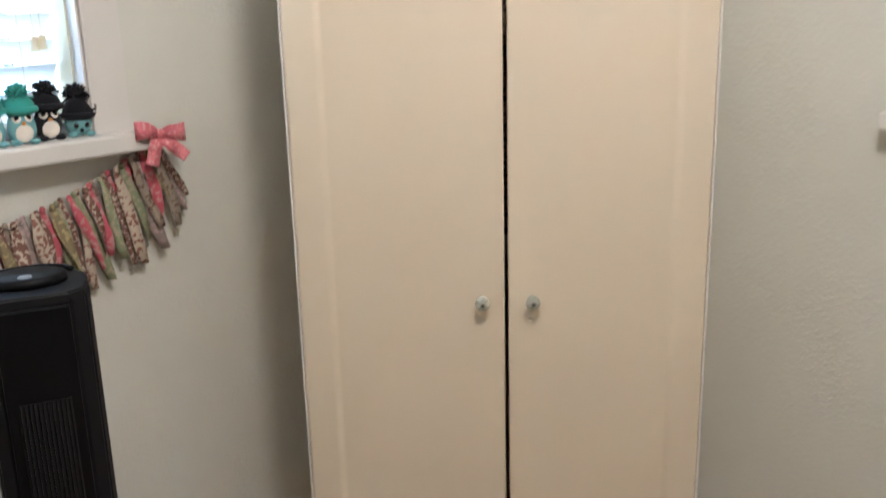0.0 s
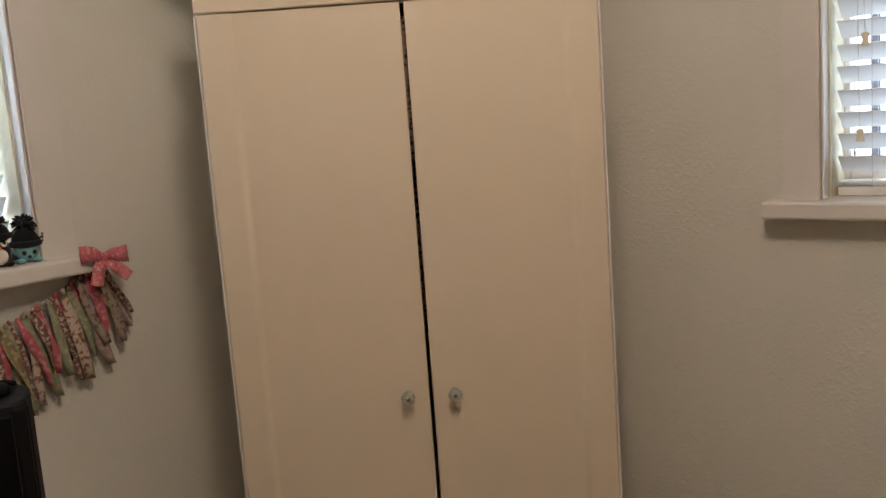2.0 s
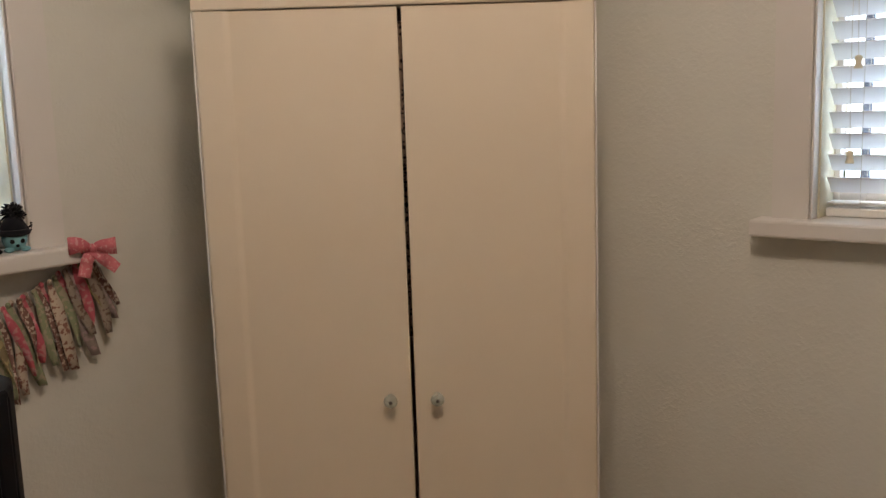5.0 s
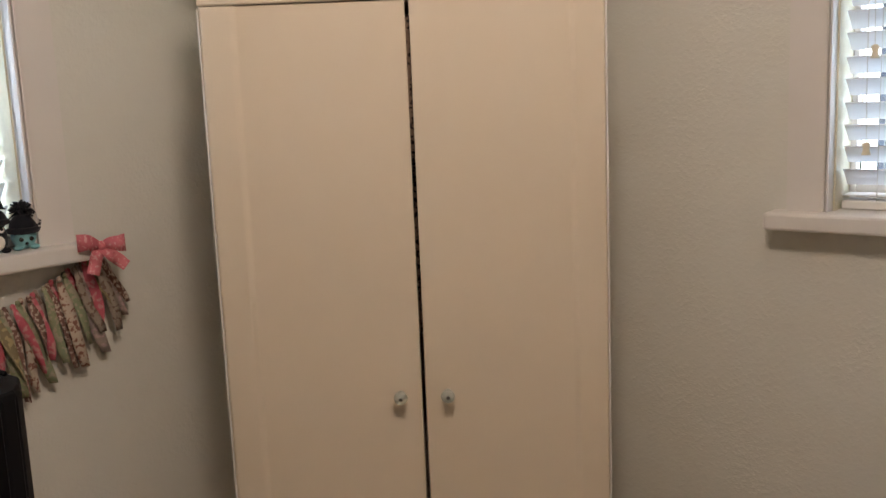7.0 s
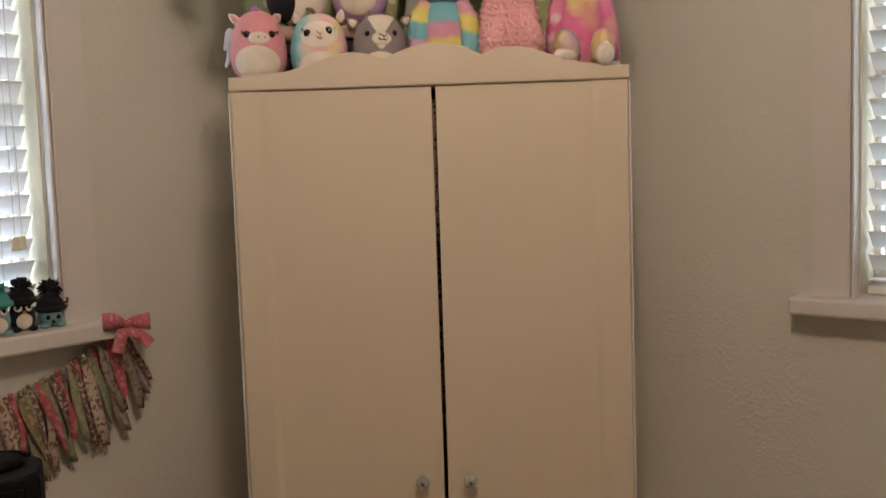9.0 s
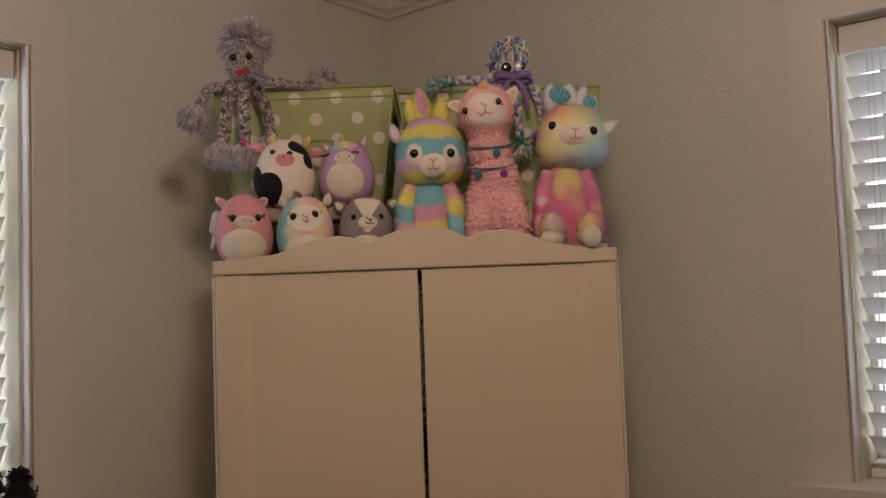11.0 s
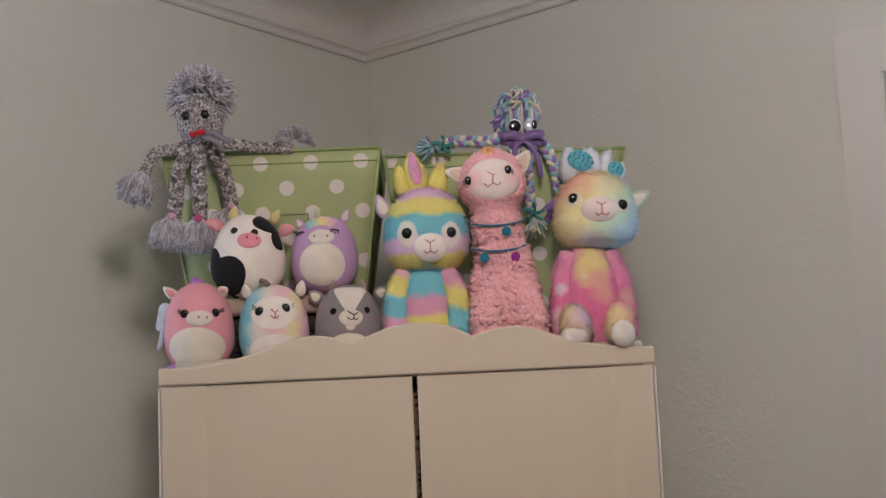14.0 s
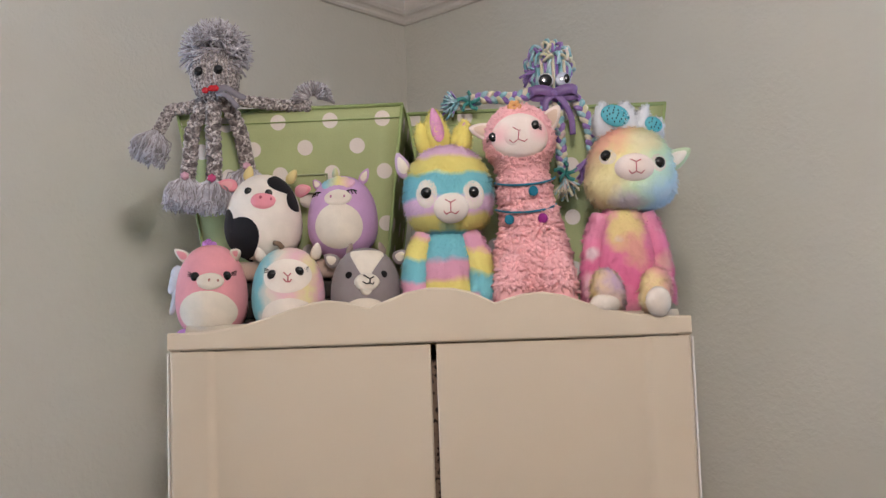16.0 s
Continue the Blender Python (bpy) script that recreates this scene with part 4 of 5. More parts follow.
for zc, pend in ((0.226, ((0.003, TEALFELT),)), (0.184, ((-0.035, TEALFELT), (0.016, PLUMFELT)))):
    bm = bmesh.new()
    ring = []
    for k in range(25):
        a = math.pi * (1.06 + 0.88 * k / 24)
        ring.append((-0.007 + 0.0485 * math.cos(a), 0.002 + 0.0500 * math.sin(a), zc + 0.004 - 0.013 * math.sin(math.pi * k / 24) + 0.006 * k / 24))
    sweep(bm, ring, 0.0018, 6, 0)
    band = part("bunting_string", bm, TEALFELT, pinkalpaca)
    for dx, mt in pend:
        bm = bmesh.new()
        ball(bm, (dx, 0.002 - 0.0515 * math.sqrt(1 - ((dx + 0.007) / 0.052) ** 2), zc - 0.016), (0.0075, 0.0028, 0.0080), segs=16)
        part("bunting_dot", bm, mt, band)

# tie-dyed alpaca with blue spotted tuft, sitting with its feet over the edge
DYE_H = ramp_plush("fur_tiedye_head", [(-0.25, (0.95, 0.55, 0.45)), (-0.21, (0.95, 0.64, 0.42)), (-0.17, (0.96, 0.87, 0.44)), (-0.14, (0.96, 0.90, 0.58)), (-0.10, (0.74, 0.92, 0.68)), (-0.06, (0.62, 0.84, 0.95)), (-0.02, (0.76, 0.80, 0.95))], (1.0, 0, -0.6), 0.022, 16.0, extra=[((-0.020, -0.03, 0.312), 0.042, 0.014, (0.97, 0.52, 0.40)), ((0.030, -0.045, 0.285), 0.018, 0.014, (0.90, 0.84, 0.56)), ((-0.045, -0.03, 0.210), 0.030, 0.02, (0.90, 0.78, 0.44)), ((0.004, -0.05, 0.186), 0.022, 0.012, (0.74, 0.70, 0.76))])
DYE_B = ramp_plush("fur_tiedye_body", [(-0.03, (0.66, 0.50, 0.66)), (0.02, (0.86, 0.40, 0.50)), (0.06, (0.86, 0.22, 0.42)), (0.11, (0.88, 0.26, 0.46)), (0.15, (0.88, 0.34, 0.52)), (0.20, (0.88, 0.40, 0.56))], (0.0, 0, 1.0), 0.022, 20.0, extra=[((0.0, -0.06, 0.176), 0.042, 0.010, (0.90, 0.78, 0.34)), ((0.0, -0.06, 0.146), 0.036, 0.012, (0.90, 0.72, 0.34)), ((0.012, -0.06, 0.116), 0.024, 0.012, (0.88, 0.46, 0.38)), ((-0.018, -0.06, 0.132), 0.007, 0.006, (0.90, 0.82, 0.72)), ((0.020, -0.06, 0.140), 0.006, 0.006, (0.90, 0.72, 0.70)), ((0.050, -0.04, 0.150), 0.008, 0.007, (0.90, 0.70, 0.74)), ((-0.052, -0.03, 0.110), 0.008, 0.007, (0.90, 0.70, 0.74)), ((0.056, -0.03, 0.100), 0.012, 0.010, (0.90, 0.52, 0.48)), ((-0.056, -0.03, 0.060), 0.014, 0.010, (0.88, 0.56, 0.62))])
DYE_L = ramp_plush("fur_tiedye_legs", [(-0.06, (0.88, 0.62, 0.50)), (-0.02, (0.90, 0.72, 0.36)), (0.01, (0.72, 0.54, 0.68)), (0.04, (0.90, 0.74, 0.38)), (0.07, (0.88, 0.46, 0.44))], (0.8, 0, 0.4), 0.02, 24.0)
bm = bmesh.new()
body = Egg(0.0540, 0.050, 0.200, 0.24, 2.2)
body.body(bm, 0)
head = Egg(0.0670, 0.054, 0.128, 0.16, 2.7, (0.015, -0.006, 0.179))
head.body(bm, 1)
for s in (-1, 1):
    sweep(bm, [(s * 0.034, -0.008, 0.172), (s * 0.047, -0.014, 0.130), (s * 0.052, -0.018, 0.075), (s * 0.050, -0.020, 0.035)], lambda t: 0.015 + 0.006 * t, 16, 0)
for s, x in ((-1, -0.034), (1, 0.036)):
    ball(bm, (x, -0.044, 0.052), (0.025, 0.024, 0.036), 2, (0, 8 * s, 0), segs=22)
fur(bm, {0, 1, 2}, 32000, 0.0072, 21, width=0.0006)
fur(bm, {0, 1, 2}, 13000, 0.0080, 23, width=0.00032, lift=0.0040)
fur(bm, {1}, 700, 0.0105, 27, lambda p: p.z < 0.200 and p.y < 0.01, width=0.0006, lift=0.002)
ball(bm, (-0.041, -0.058, 0.034), (0.0225, 0.017, 0.0165), 3, (0, 0, 0), segs=22)
ball(bm, (0.035, -0.074, 0.035), (0.0185, 0.015, 0.0225), 3, (10, 0, 0), segs=22)
fur(bm, {3}, 900, 0.005, 22, width=0.0006)
alpaca_head(bm, head, [(-0.039, 0.078, 0.012, 0.012), (0.035, 0.066, 0.012, 0.014)], [(-0.0385, 0.080, 0.0088), (0.033, 0.066, 0.0088)], (-0.002, 0.059, 0.0300, 0.0220), 4, 3, 5, 6)
TUFT = plush("fur_white_tuft", (0.86, 0.88, 0.93))
for bx, bz, tx, tz, w in ((-0.014, 0.292, -0.024, 0.350, 0.023), (0.008, 0.290, 0.012, 0.350, 0.026), (0.038, 0.284, 0.066, 0.322, 0.022), (0.026, 0.292, 0.046, 0.344, 0.014)):
    ear(bm, (bx, 0.0, bz), (tx, -0.004, tz), w, 7, None, 0.7)
fur(bm, {7}, 2600, 0.007, 25, droop=-0.2, width=0.0006, lift=0.004)
ear(bm, (0.068, 0.002, 0.246), (0.110, -0.008, 0.272), 0.0165, 8, 3, 0.5)
AQUA = surface("spotted_aqua_cloth", (0.10, 0.46, 0.56), 0.5, 0.2, 60.0, 400.0, 0.2)
ball(bm, (-0.006, -0.0195, 0.327), (0.0230, 0.0045, 0.0170), 9, (0, 20, 0), segs=20)
ball(bm, (0.053, -0.018, 0.311), (0.0145, 0.004, 0.0120), 9, (0, 35, 0), segs=16)
rng = random.Random(4)
for k in range(22):
    a, r = k * 2.4, math.sqrt((k + 0.5) / 22) * 0.9
    ball(bm, (-0.006 + 0.0225 * r * math.cos(a), -0.0200 - 0.0047 * math.sqrt(1 - r * r * 0.9), 0.327 + 0.0145 * r * math.sin(a) - 0.36 * 0.0205 * r * math.cos(a)), (0.0011, 0.0005, 0.0016), 5, segs=6)
for k in range(9):
    a, r = k * 2.4, math.sqrt((k + 0.5) / 9) * 0.85
    ball(bm, (0.053 + 0.012 * r * math.cos(a), -0.0185 - 0.004 * math.sqrt(1 - r * r * 0.9), 0.311 + 0.010 * r * math.sin(a) - 0.5 * 0.012 * r * math.cos(a)), (0.0011, 0.0005, 0.0015), 5, segs=6)
toy("plush_alpaca", bm, [DYE_B, DYE_H, DYE_L, OFFWHITE, plush("plush_muzzle_peach", (0.88, 0.75, 0.67)), EYE, ROSE, TUFT, plush("fur_mint_ear", (0.52, 0.62, 0.40)), AQUA], 0.3085, 0.070, TOP, "tie-dyed pink and yellow plush alpaca, sitting, feet over the edge", split={0: ["", "foreleg"], 1: ["head"], 2: ["leg"], 3: ["foot", "foot", "eye_patch", "eye_patch", "ear_lining"], 4: ["muzzle"], 5: ["eye", "eye", ""], 7: ["tuft"], 8: ["ear"], 9: ["spotted_lining"]})

# white tube lying behind the scalloped board
bm = bmesh.new()
sweep(bm, [(-0.370, 0.0315, TOP + 0.0118), (0.378, 0.0315, TOP + 0.0118)], 0.0115, 20)
tagged(part("curtain_rod", bm, WHITE), "white tube lying along the top of the wardrobe", "rod")

# ---------------------------------------------------------------- green spotted storage bins


def dotted_cloth(name, base, dot):
    mt, nt, bs = nodes_of(name)
    uv = nt.nodes.new("ShaderNodeTexCoord").outputs["UV"]
    co = coords(nt)
    dists = []
    for off in ((0.0, 0.0, 0.0), (0.5, 0.5, 0.0)):
        a = add_node(nt, "VectorMath", operation="MULTIPLY_ADD")
        a.inputs[1].default_value = (1 / 0.0875, 1 / 0.0866, 0)
        a.inputs[2].default_value = off
        nt.links.new(uv, a.inputs[0])
        f = add_node(nt, "VectorMath", operation="FRACTION")
        nt.links.new(a.outputs[0], f.inputs[0])
        d = add_node(nt, "VectorMath", operation="DISTANCE")
        d.inputs[1].default_value = (0.5, 0.5, 0)
        nt.links.new(f.outputs[0], d.inputs[0])
        dists.append(d.outputs["Value"])
    mn = add_node(nt, "Math", operation="MINIMUM")
    nt.links.new(dists[0], mn.inputs[0])
    nt.links.new(dists[1], mn.inputs[1])
    weave = noise_fac(nt, co, 500.0, 2.0)
    big = noise_fac(nt, co, 9.0, 3.0)
    g = mixed(nt, ranged(nt, big, 0.3, 0.7), tuple(v * 0.86 for v in base), tuple(base))
    c = mixed(nt, ranged(nt, mn.outputs[0], 0.143, 0.153, 1.0, 0.0), g, dot)
    c = mixed(nt, ranged(nt, weave, 0.3, 0.7, 0.0, 0.25), c, (0.8, 0.8, 0.8), "MULTIPLY")
    nt.links.new(c, bs.inputs["Base Color"])
    bs.inputs["Roughness"].default_value = 0.75
    bs.inputs["Specular IOR Level"].default_value = 0.3
    bumped(nt, bs, [(weave, 0.3), (big, 0.6)], 1.0, 0.0015)
    return mt


LIME = dotted_cloth("bin_cloth_lime", (0.435, 0.475, 0.225), (0.74, 0.66, 0.60))
LIMEPLAIN = surface("bin_piping_lime", (0.34, 0.42, 0.16), 0.7, 0.15, 20.0, 400.0, 0.3)
INSIDE = surface("bin_lining", (0.10, 0.11, 0.07), 0.9, 0.2)
SILVERT = surface("label_holder_metal", (0.30, 0.34, 0.18), 0.5, 0.1)


def storage_bin(x0, x1, y0, y1, h, inset, z, u0, label, holder=True):
    bn = tagged(empty("storage_bin", pose(0, 0, z)), label, "storage bin", group="storage bins")
    top = [(x0, y0), (x1, y0), (x1, y1), (x0, y1)]
    bot = [(x0 + inset, y0 + inset), (x1 - inset, y0 + inset), (x1 - inset, y1 - inset), (x0 + inset, y1 - inset)]
    for k in range(4):
        bm = bmesh.new()
        uvl = bm.loops.layers.uv.new("uv")
        a, b = Vector((*bot[k], 0)), Vector((*bot[(k + 1) % 4], 0))
        c, d = Vector((*top[(k + 1) % 4], h)), Vector((*top[k], h))
        n = (b - a).cross(d - a).normalized()
        NU, NV = 10, 8
        grid = []
        for j in range(NV + 1):
            row = []
            for i in range(NU + 1):
                s, t = i / NU, j / NV
                p = (a * (1 - s) + b * s) * (1 - t) + (d * (1 - s) + c * s) * t
                bow = 0.004 * math.sin(math.pi * s) * math.sin(math.pi * t)
                row.append((bm.verts.new(p + n * bow), bm.verts.new(p + n * (bow - 0.004)), p))
            grid.append(row)

        def uv_of(p):
            return (p.x + u0 if k % 2 == 0 else p.y + u0, p.z - 0.011)
        for j in range(NV):
            for i in range(NU):
                q = [grid[j][i], grid[j][i + 1], grid[j + 1][i + 1], grid[j + 1][i]]
                f = bm.faces.new([v[0] for v in q])
                for lp, v in zip(f.loops, q):
                    lp[uvl].uv = uv_of(v[2])
                f = bm.faces.new([v[1] for v in q][::-1])
                f.material_index = 1
        edge = [grid[0][i] for i in range(NU + 1)] + [grid[j][NU] for j in range(1, NV + 1)] + [grid[NV][i] for i in range(NU - 1, -1, -1)] + [grid[j][0] for j in range(NV - 1, 0, -1)]
        for p, q in zip(edge, edge[1:] + edge[:1]):
            bm.faces.new((p[0], p[1], q[1], q[0])).material_index = 1
        part("side", bm, [LIME, INSIDE], bn)
    box("base", (x0 + inset + 0.003, y0 + inset + 0.003, 0.0), (x1 - inset - 0.003, y1 - inset - 0.003, 0.006), INSIDE, bn)
    bm = bmesh.new()
    sweep(bm, [Vector((*p, h)) for p in top + top[:1]], 0.0034, 8)
    part("rim_piping", bm, LIMEPLAIN, bn)
    for k in range(4):
        bm = bmesh.new()
        sweep(bm, [(*bot[k], 0.003), (*top[k], h)], 0.0026, 8)
        part("corner_piping", bm, LIMEPLAIN, bn)
    box("rim_seam", (x0 + 0.004, y0 - 0.0002, h - 0.0225), (x1 - 0.004, y0 + 0.006, h - 0.0205), LIMEPLAIN, bn, 0.0008)
    if holder:
        f = (h - 0.112) / h
        y = y0 + inset * (1 - f) - 0.0045
        for pn, lo, hi in (("label_edge", (-0.232, 0.0), (-0.165, 0.003)), ("label_edge", (-0.232, -0.030), (-0.165, -0.027)), ("label_edge", (-0.232, -0.027), (-0.229, 0.0)), ("label_edge", (-0.168, -0.027), (-0.165, 0.0))):
            box(pn, (lo[0], y - 0.0015, h - 0.112 + lo[1]), (hi[0], y + 0.006, h - 0.112 + hi[1]), SILVERT, bn, 0.0008)
    return bn


storage_bin(-0.414, -0.036, 0.130, 0.465, 0.379, 0.052, TOP, 0.245, "lime green fabric storage bin with white dots")
storage_bin(-0.028, 0.402, 0.150, 0.465, 0.366, 0.050, TOP, 0.02, "lime green fabric storage bin with white dots", False)

# ---------------------------------------------------------------- yarn octopuses


def yarn(name, tones, scale=240.0):
    """Marled yarn: tones change along the strand."""
    mt, nt, bs = nodes_of(name)
    co = coords(nt)
    n1 = noise_fac(nt, co, scale, 2.0, 0.6)
    rp = nt.nodes.new("ShaderNodeValToRGB")
    el = rp.color_ramp.elements
    while len(el) < len(tones):
        el.new(0.5)
    for i, (ev, c) in enumerate(zip(el, tones)):
        ev.position = 0.30 + 0.40 * i / (len(tones) - 1)
        ev.color = col(c)
    nt.links.new(n1, rp.inputs[0])
    nt.links.new(rp.outputs[0], bs.inputs["Base Color"])
    bs.inputs["Roughness"].default_value = 0.95
    bs.inputs["Specular IOR Level"].default_value = 0.15
    bs.inputs["Sheen Weight"].default_value = 0.3
    bumped(nt, bs, [(noise_fac(nt, co, 900.0, 1.0), 0.5)], 1.0, 0.001)
    return mt


def smooth_path(pts, n):
    """A rounded curve through pts."""
    pts = [Vector(p) for p in pts]
    ext = [2 * pts[0] - pts[1]] + pts + [2 * pts[-1] - pts[-2]]
    out = []
    for i in range(n):
        f = i / (n - 1) * (len(pts) - 1)
        k = min(int(f), len(pts) - 2)
        t = f - k
        p0, p1, p2, p3 = ext[k:k + 4]
        out.append(0.5 * (2 * p1 + (p2 - p0) * t + (2 * p0 - 5 * p1 + 4 * p2 - p3) * t * t + (3 * p1 - p0 - 3 * p2 + p3) * t ** 3))
    return out


def braid(bm, pts, width, mats, per=0.030):
    """Three plaited strands along a curve."""
    path = smooth_path(pts, 70)
    length = sum((b - a).length for a, b in zip(path, path[1:]))
    for s in range(3):
        line = []
        for i, p in enumerate(path):
            d = (path[min(i + 1, 69)] - path[max(i - 1, 0)]).normalized()
            a = d.cross(Vector((0, -1, 0.05)))
            a = a.normalized() if a.length > 1e-3 else Vector((1, 0, 0))
            b = d.cross(a).normalized()
            ph = 2 * math.pi * (i / 69 * length / per + s / 3)
            line.append(p + a * (width * 0.52 * math.sin(ph)) + b * (width * 0.26 * math.sin(2 * ph)))
        sweep(bm, line, width * 0.42, 8, mats[s % len(mats)], flat=0.85)


def strands(bm, centre, direction, count, length, spread, r, mats, seed, curl=0.25):
    """A tuft of loose yarn ends."""
    rng = random.Random(seed)
    c, d = Vector(centre), Vector(direction).normalized()
    for _ in range(count):
        v = Vector((rng.gauss(0, 1), rng.gauss(0, 1), rng.gauss(0, 1))).normalized()
        way = (d + v * spread).normalized()
        L = length * rng.uniform(0.7, 1.15)
        side = way.cross(Vector((rng.gauss(0, 1), rng.gauss(0, 1), rng.gauss(0, 1)))).normalized()
        pts = [c + way * (L * t) + side * (L * curl * t * t) + Vector((0, 0, -0.15 * L * t * t)) for t in (0, 0.3, 0.55, 0.8, 1.0)]
        sweep(bm, pts, r, 5, rng.choice(mats))


def bell_tassel(bm, top, way, length, radius, count, r, mats, seed):
    """Yarn ends tied at the top that open into a bell with an even hem."""
    rng = random.Random(seed)
    c, d = Vector(top), Vector(way).normalized()
    a = d.cross(Vector((0, 1, 0))).normalized()
    b = d.cross(a).normalized()
    for k in range(count):
        q, ph = math.sqrt((k + 0.5) / count), k * 2.39996 + rng.uniform(-0.2, 0.2)
        out = (a * math.cos(ph) + b * (0.7 * math.sin(ph))) * (radius * q)
        L = length * rng.uniform(0.80, 1.08)
        w1, w2 = (Vector((rng.gauss(0, 1), rng.gauss(0, 1), rng.gauss(0, 1))) * radius * 0.11 for _ in range(2))
        pts = [c + out * f + d * (L * t) + w for t, f, w in ((0, 0.15, Vector()), (0.18, 0.55, Vector()), (0.42, 0.82, w1), (0.72, 0.98, w1 - w2), (1.0, 1.04, w2))]
        sweep(bm, pts, r, 5, rng.choice(mats))


def ribbon(bm, pts, width, mat=0, up=(0, 0, 1), pinch=0.0):
    """A thin band with some thickness along pts."""
    path = smooth_path(pts, 18)
    rows = []
    for i, p in enumerate(path):
        d = (path[min(i + 1, 17)] - path[max(i - 1, 0)]).normalized()
        a = d.cross(d.cross(Vector(up))).normalized() * (width / 2 * (1 - pinch * (1 - math.sin(math.pi * i / 17))))
        n = d.cross(a).normalized() * 0.0006
        rows.append([bm.verts.new(p - a - n), bm.verts.new(p + a - n), bm.verts.new(p + a + n), bm.verts.new(p - a + n)])
    for q, s in zip(rows, rows[1:]):
        for k in range(4):
            bm.faces.new((q[k], q[(k + 1) % 4], s[(k + 1) % 4], s[k])).material_index = mat
    bm.faces.new(rows[0]).material_index = mat
    bm.faces.new(rows[-1][::-1]).material_index = mat


MARL = yarn("yarn_grey_marl", [(0.07, 0.06, 0.06), (0.20, 0.17, 0.165), (0.44, 0.39, 0.37), (0.74, 0.68, 0.65)], 230.0)
DARKYARN = yarn("yarn_brown_grey", [(0.06, 0.05, 0.05), (0.15, 0.125, 0.12), (0.34, 0.30, 0.28)], 160.0)
GREYARN = yarn("yarn_soft_grey", [(0.24, 0.215, 0.22), (0.37, 0.335, 0.345), (0.54, 0.50, 0.515)], 60.0)
PALEYARN = yarn("yarn_pale_grey", [(0.44, 0.42, 0.46), (0.58, 0.55, 0.59), (0.74, 0.71, 0.75)], 60.0)
GOSSAMER = surface("sheer_grey_ribbon", (0.22, 0.20, 0.23), 0.5, 0.2, 40.0)
REDBEAD = surface("bead_red", (0.55, 0.02, 0.03), 0.2, 0.1, bump=0.0)
GEMPINK = surface("gem_pink", (0.75, 0.10, 0.28), 0.08, 0.2, bump=0.0, spec=0.9)
GEMPALE = surface("gem_pale_pink", (0.80, 0.45, 0.55), 0.08, 0.2, bump=0.0, spec=0.9)

bm = bmesh.new()
H = Vector((-0.338, 0.096, 2.075))
ball(bm, H + Vector((0, 0, -0.004)), (0.0390, 0.036, 0.046), 0, segs=28)
# wound yarn on the head
for k in range(13):
    a0 = -0.036 + 0.0055 * k
    ring = []
    for i in range(25):
        a = 2 * math.pi * i / 24
        rr = math.sqrt(max(0.0, 1 - (a0 / 0.0395) ** 2))
        ring.append(H + Vector((a0, -0.037 * rr * math.sin(a), -0.004 + 0.047 * rr * math.cos(a))))
    sweep(bm, ring, 0.0030, 6, 0, cap=False)
rngh = random.Random(31)
for k in range(64):
    q = Vector((rngh.gauss(0, 1), rngh.gauss(-0.35, 0.9), rngh.gauss(0.55, 0.9))).normalized()
    root = H + Vector((0, 0.002, 0.040)) + Vector((q.x * 0.026, q.y * 0.022, q.z * 0.022))
    strands(bm, root, q, 28, 0.030, 0.75, 0.0010, [1, 4, 4] if k % 4 else [1, 1, 4], 300 + k, 0.55)
legs = [((-0.352, 0.094, 2.030), (-0.376, 0.092, 1.985), (-0.383, 0.097, 1.940), (-0.389, 0.098, 1.902)),
        ((-0.339, 0.088, 2.030), (-0.341, 0.084, 1.985), (-0.342, 0.092, 1.935), (-0.344, 0.095, 1.896)),
        ((-0.324, 0.094, 2.030), (-0.303, 0.100, 1.985), (-0.297, 0.114, 1.945), (-0.294, 0.122, 1.918))]
for L in legs:
    braid(bm, L, 0.0150, [0, 2, 0])
    bell_tassel(bm, Vector(L[-1]) + Vector((0, 0, 0.006)), (-0.08, -0.10, -1), 0.053, 0.032, 460, 0.0011, [1, 4, 4], int(1000 * abs(L[-1][0])))
braid(bm, [(-0.356, 0.104, 2.034), (-0.388, 0.114, 2.026), (-0.420, 0.114, 2.022), (-0.432, 0.110, 2.000), (-0.440, 0.106, 1.984)], 0.0125, [0])
bell_tassel(bm, (-0.440, 0.106, 1.988), (-0.35, -0.1, -1), 0.053, 0.030, 420, 0.0011, [1, 4, 1], 71)
braid(bm, [(-0.318, 0.100, 2.034), (-0.280, 0.112, 2.030), (-0.235, 0.126, 2.026), (-0.190, 0.130, 2.024)], 0.0120, [0])
for k in range(9):
    q = Vector((math.cos(k * 0.39), -0.30, 0.25 + 0.8 * math.sin(k * 0.39))).normalized()
    strands(bm, Vector((-0.184, 0.128, 2.032)) + q * 0.008, q, 34, 0.026, 0.30, 0.0012, [1, 1, 4], 730 + k, 0.25)
ball(bm, H + Vector((-0.018, -0.037, -0.004)), (0.0075, 0.004, 0.0078), 3, segs=14)
ball(bm, H + Vector((0.014, -0.0375, -0.003)), (0.0075, 0.004, 0.0078), 3, segs=14)
octopus = tagged(part("yarn_octopus", bm, [MARL, GREYARN, DARKYARN, EYE, PALEYARN]), "grey braided yarn octopus draped over the bin rim", "stuffed toy", "yarn octopuses")
bm = bmesh.new()
for dx in (-0.016, -0.006, 0.000):
    ball(bm, H + Vector((dx + 0.010, -0.041, -0.037 + 0.003 * (dx > -0.01))), (0.0058, 0.0045, 0.0052), segs=14)
part("red_bead", bm, REDBEAD, octopus, "shiny red beads")
bm = bmesh.new()
ribbon(bm, [H + Vector(p) for p in ((0.012, -0.038, -0.036), (0.026, -0.040, -0.034), (0.040, -0.034, -0.042), (0.054, -0.026, -0.050))], 0.010)
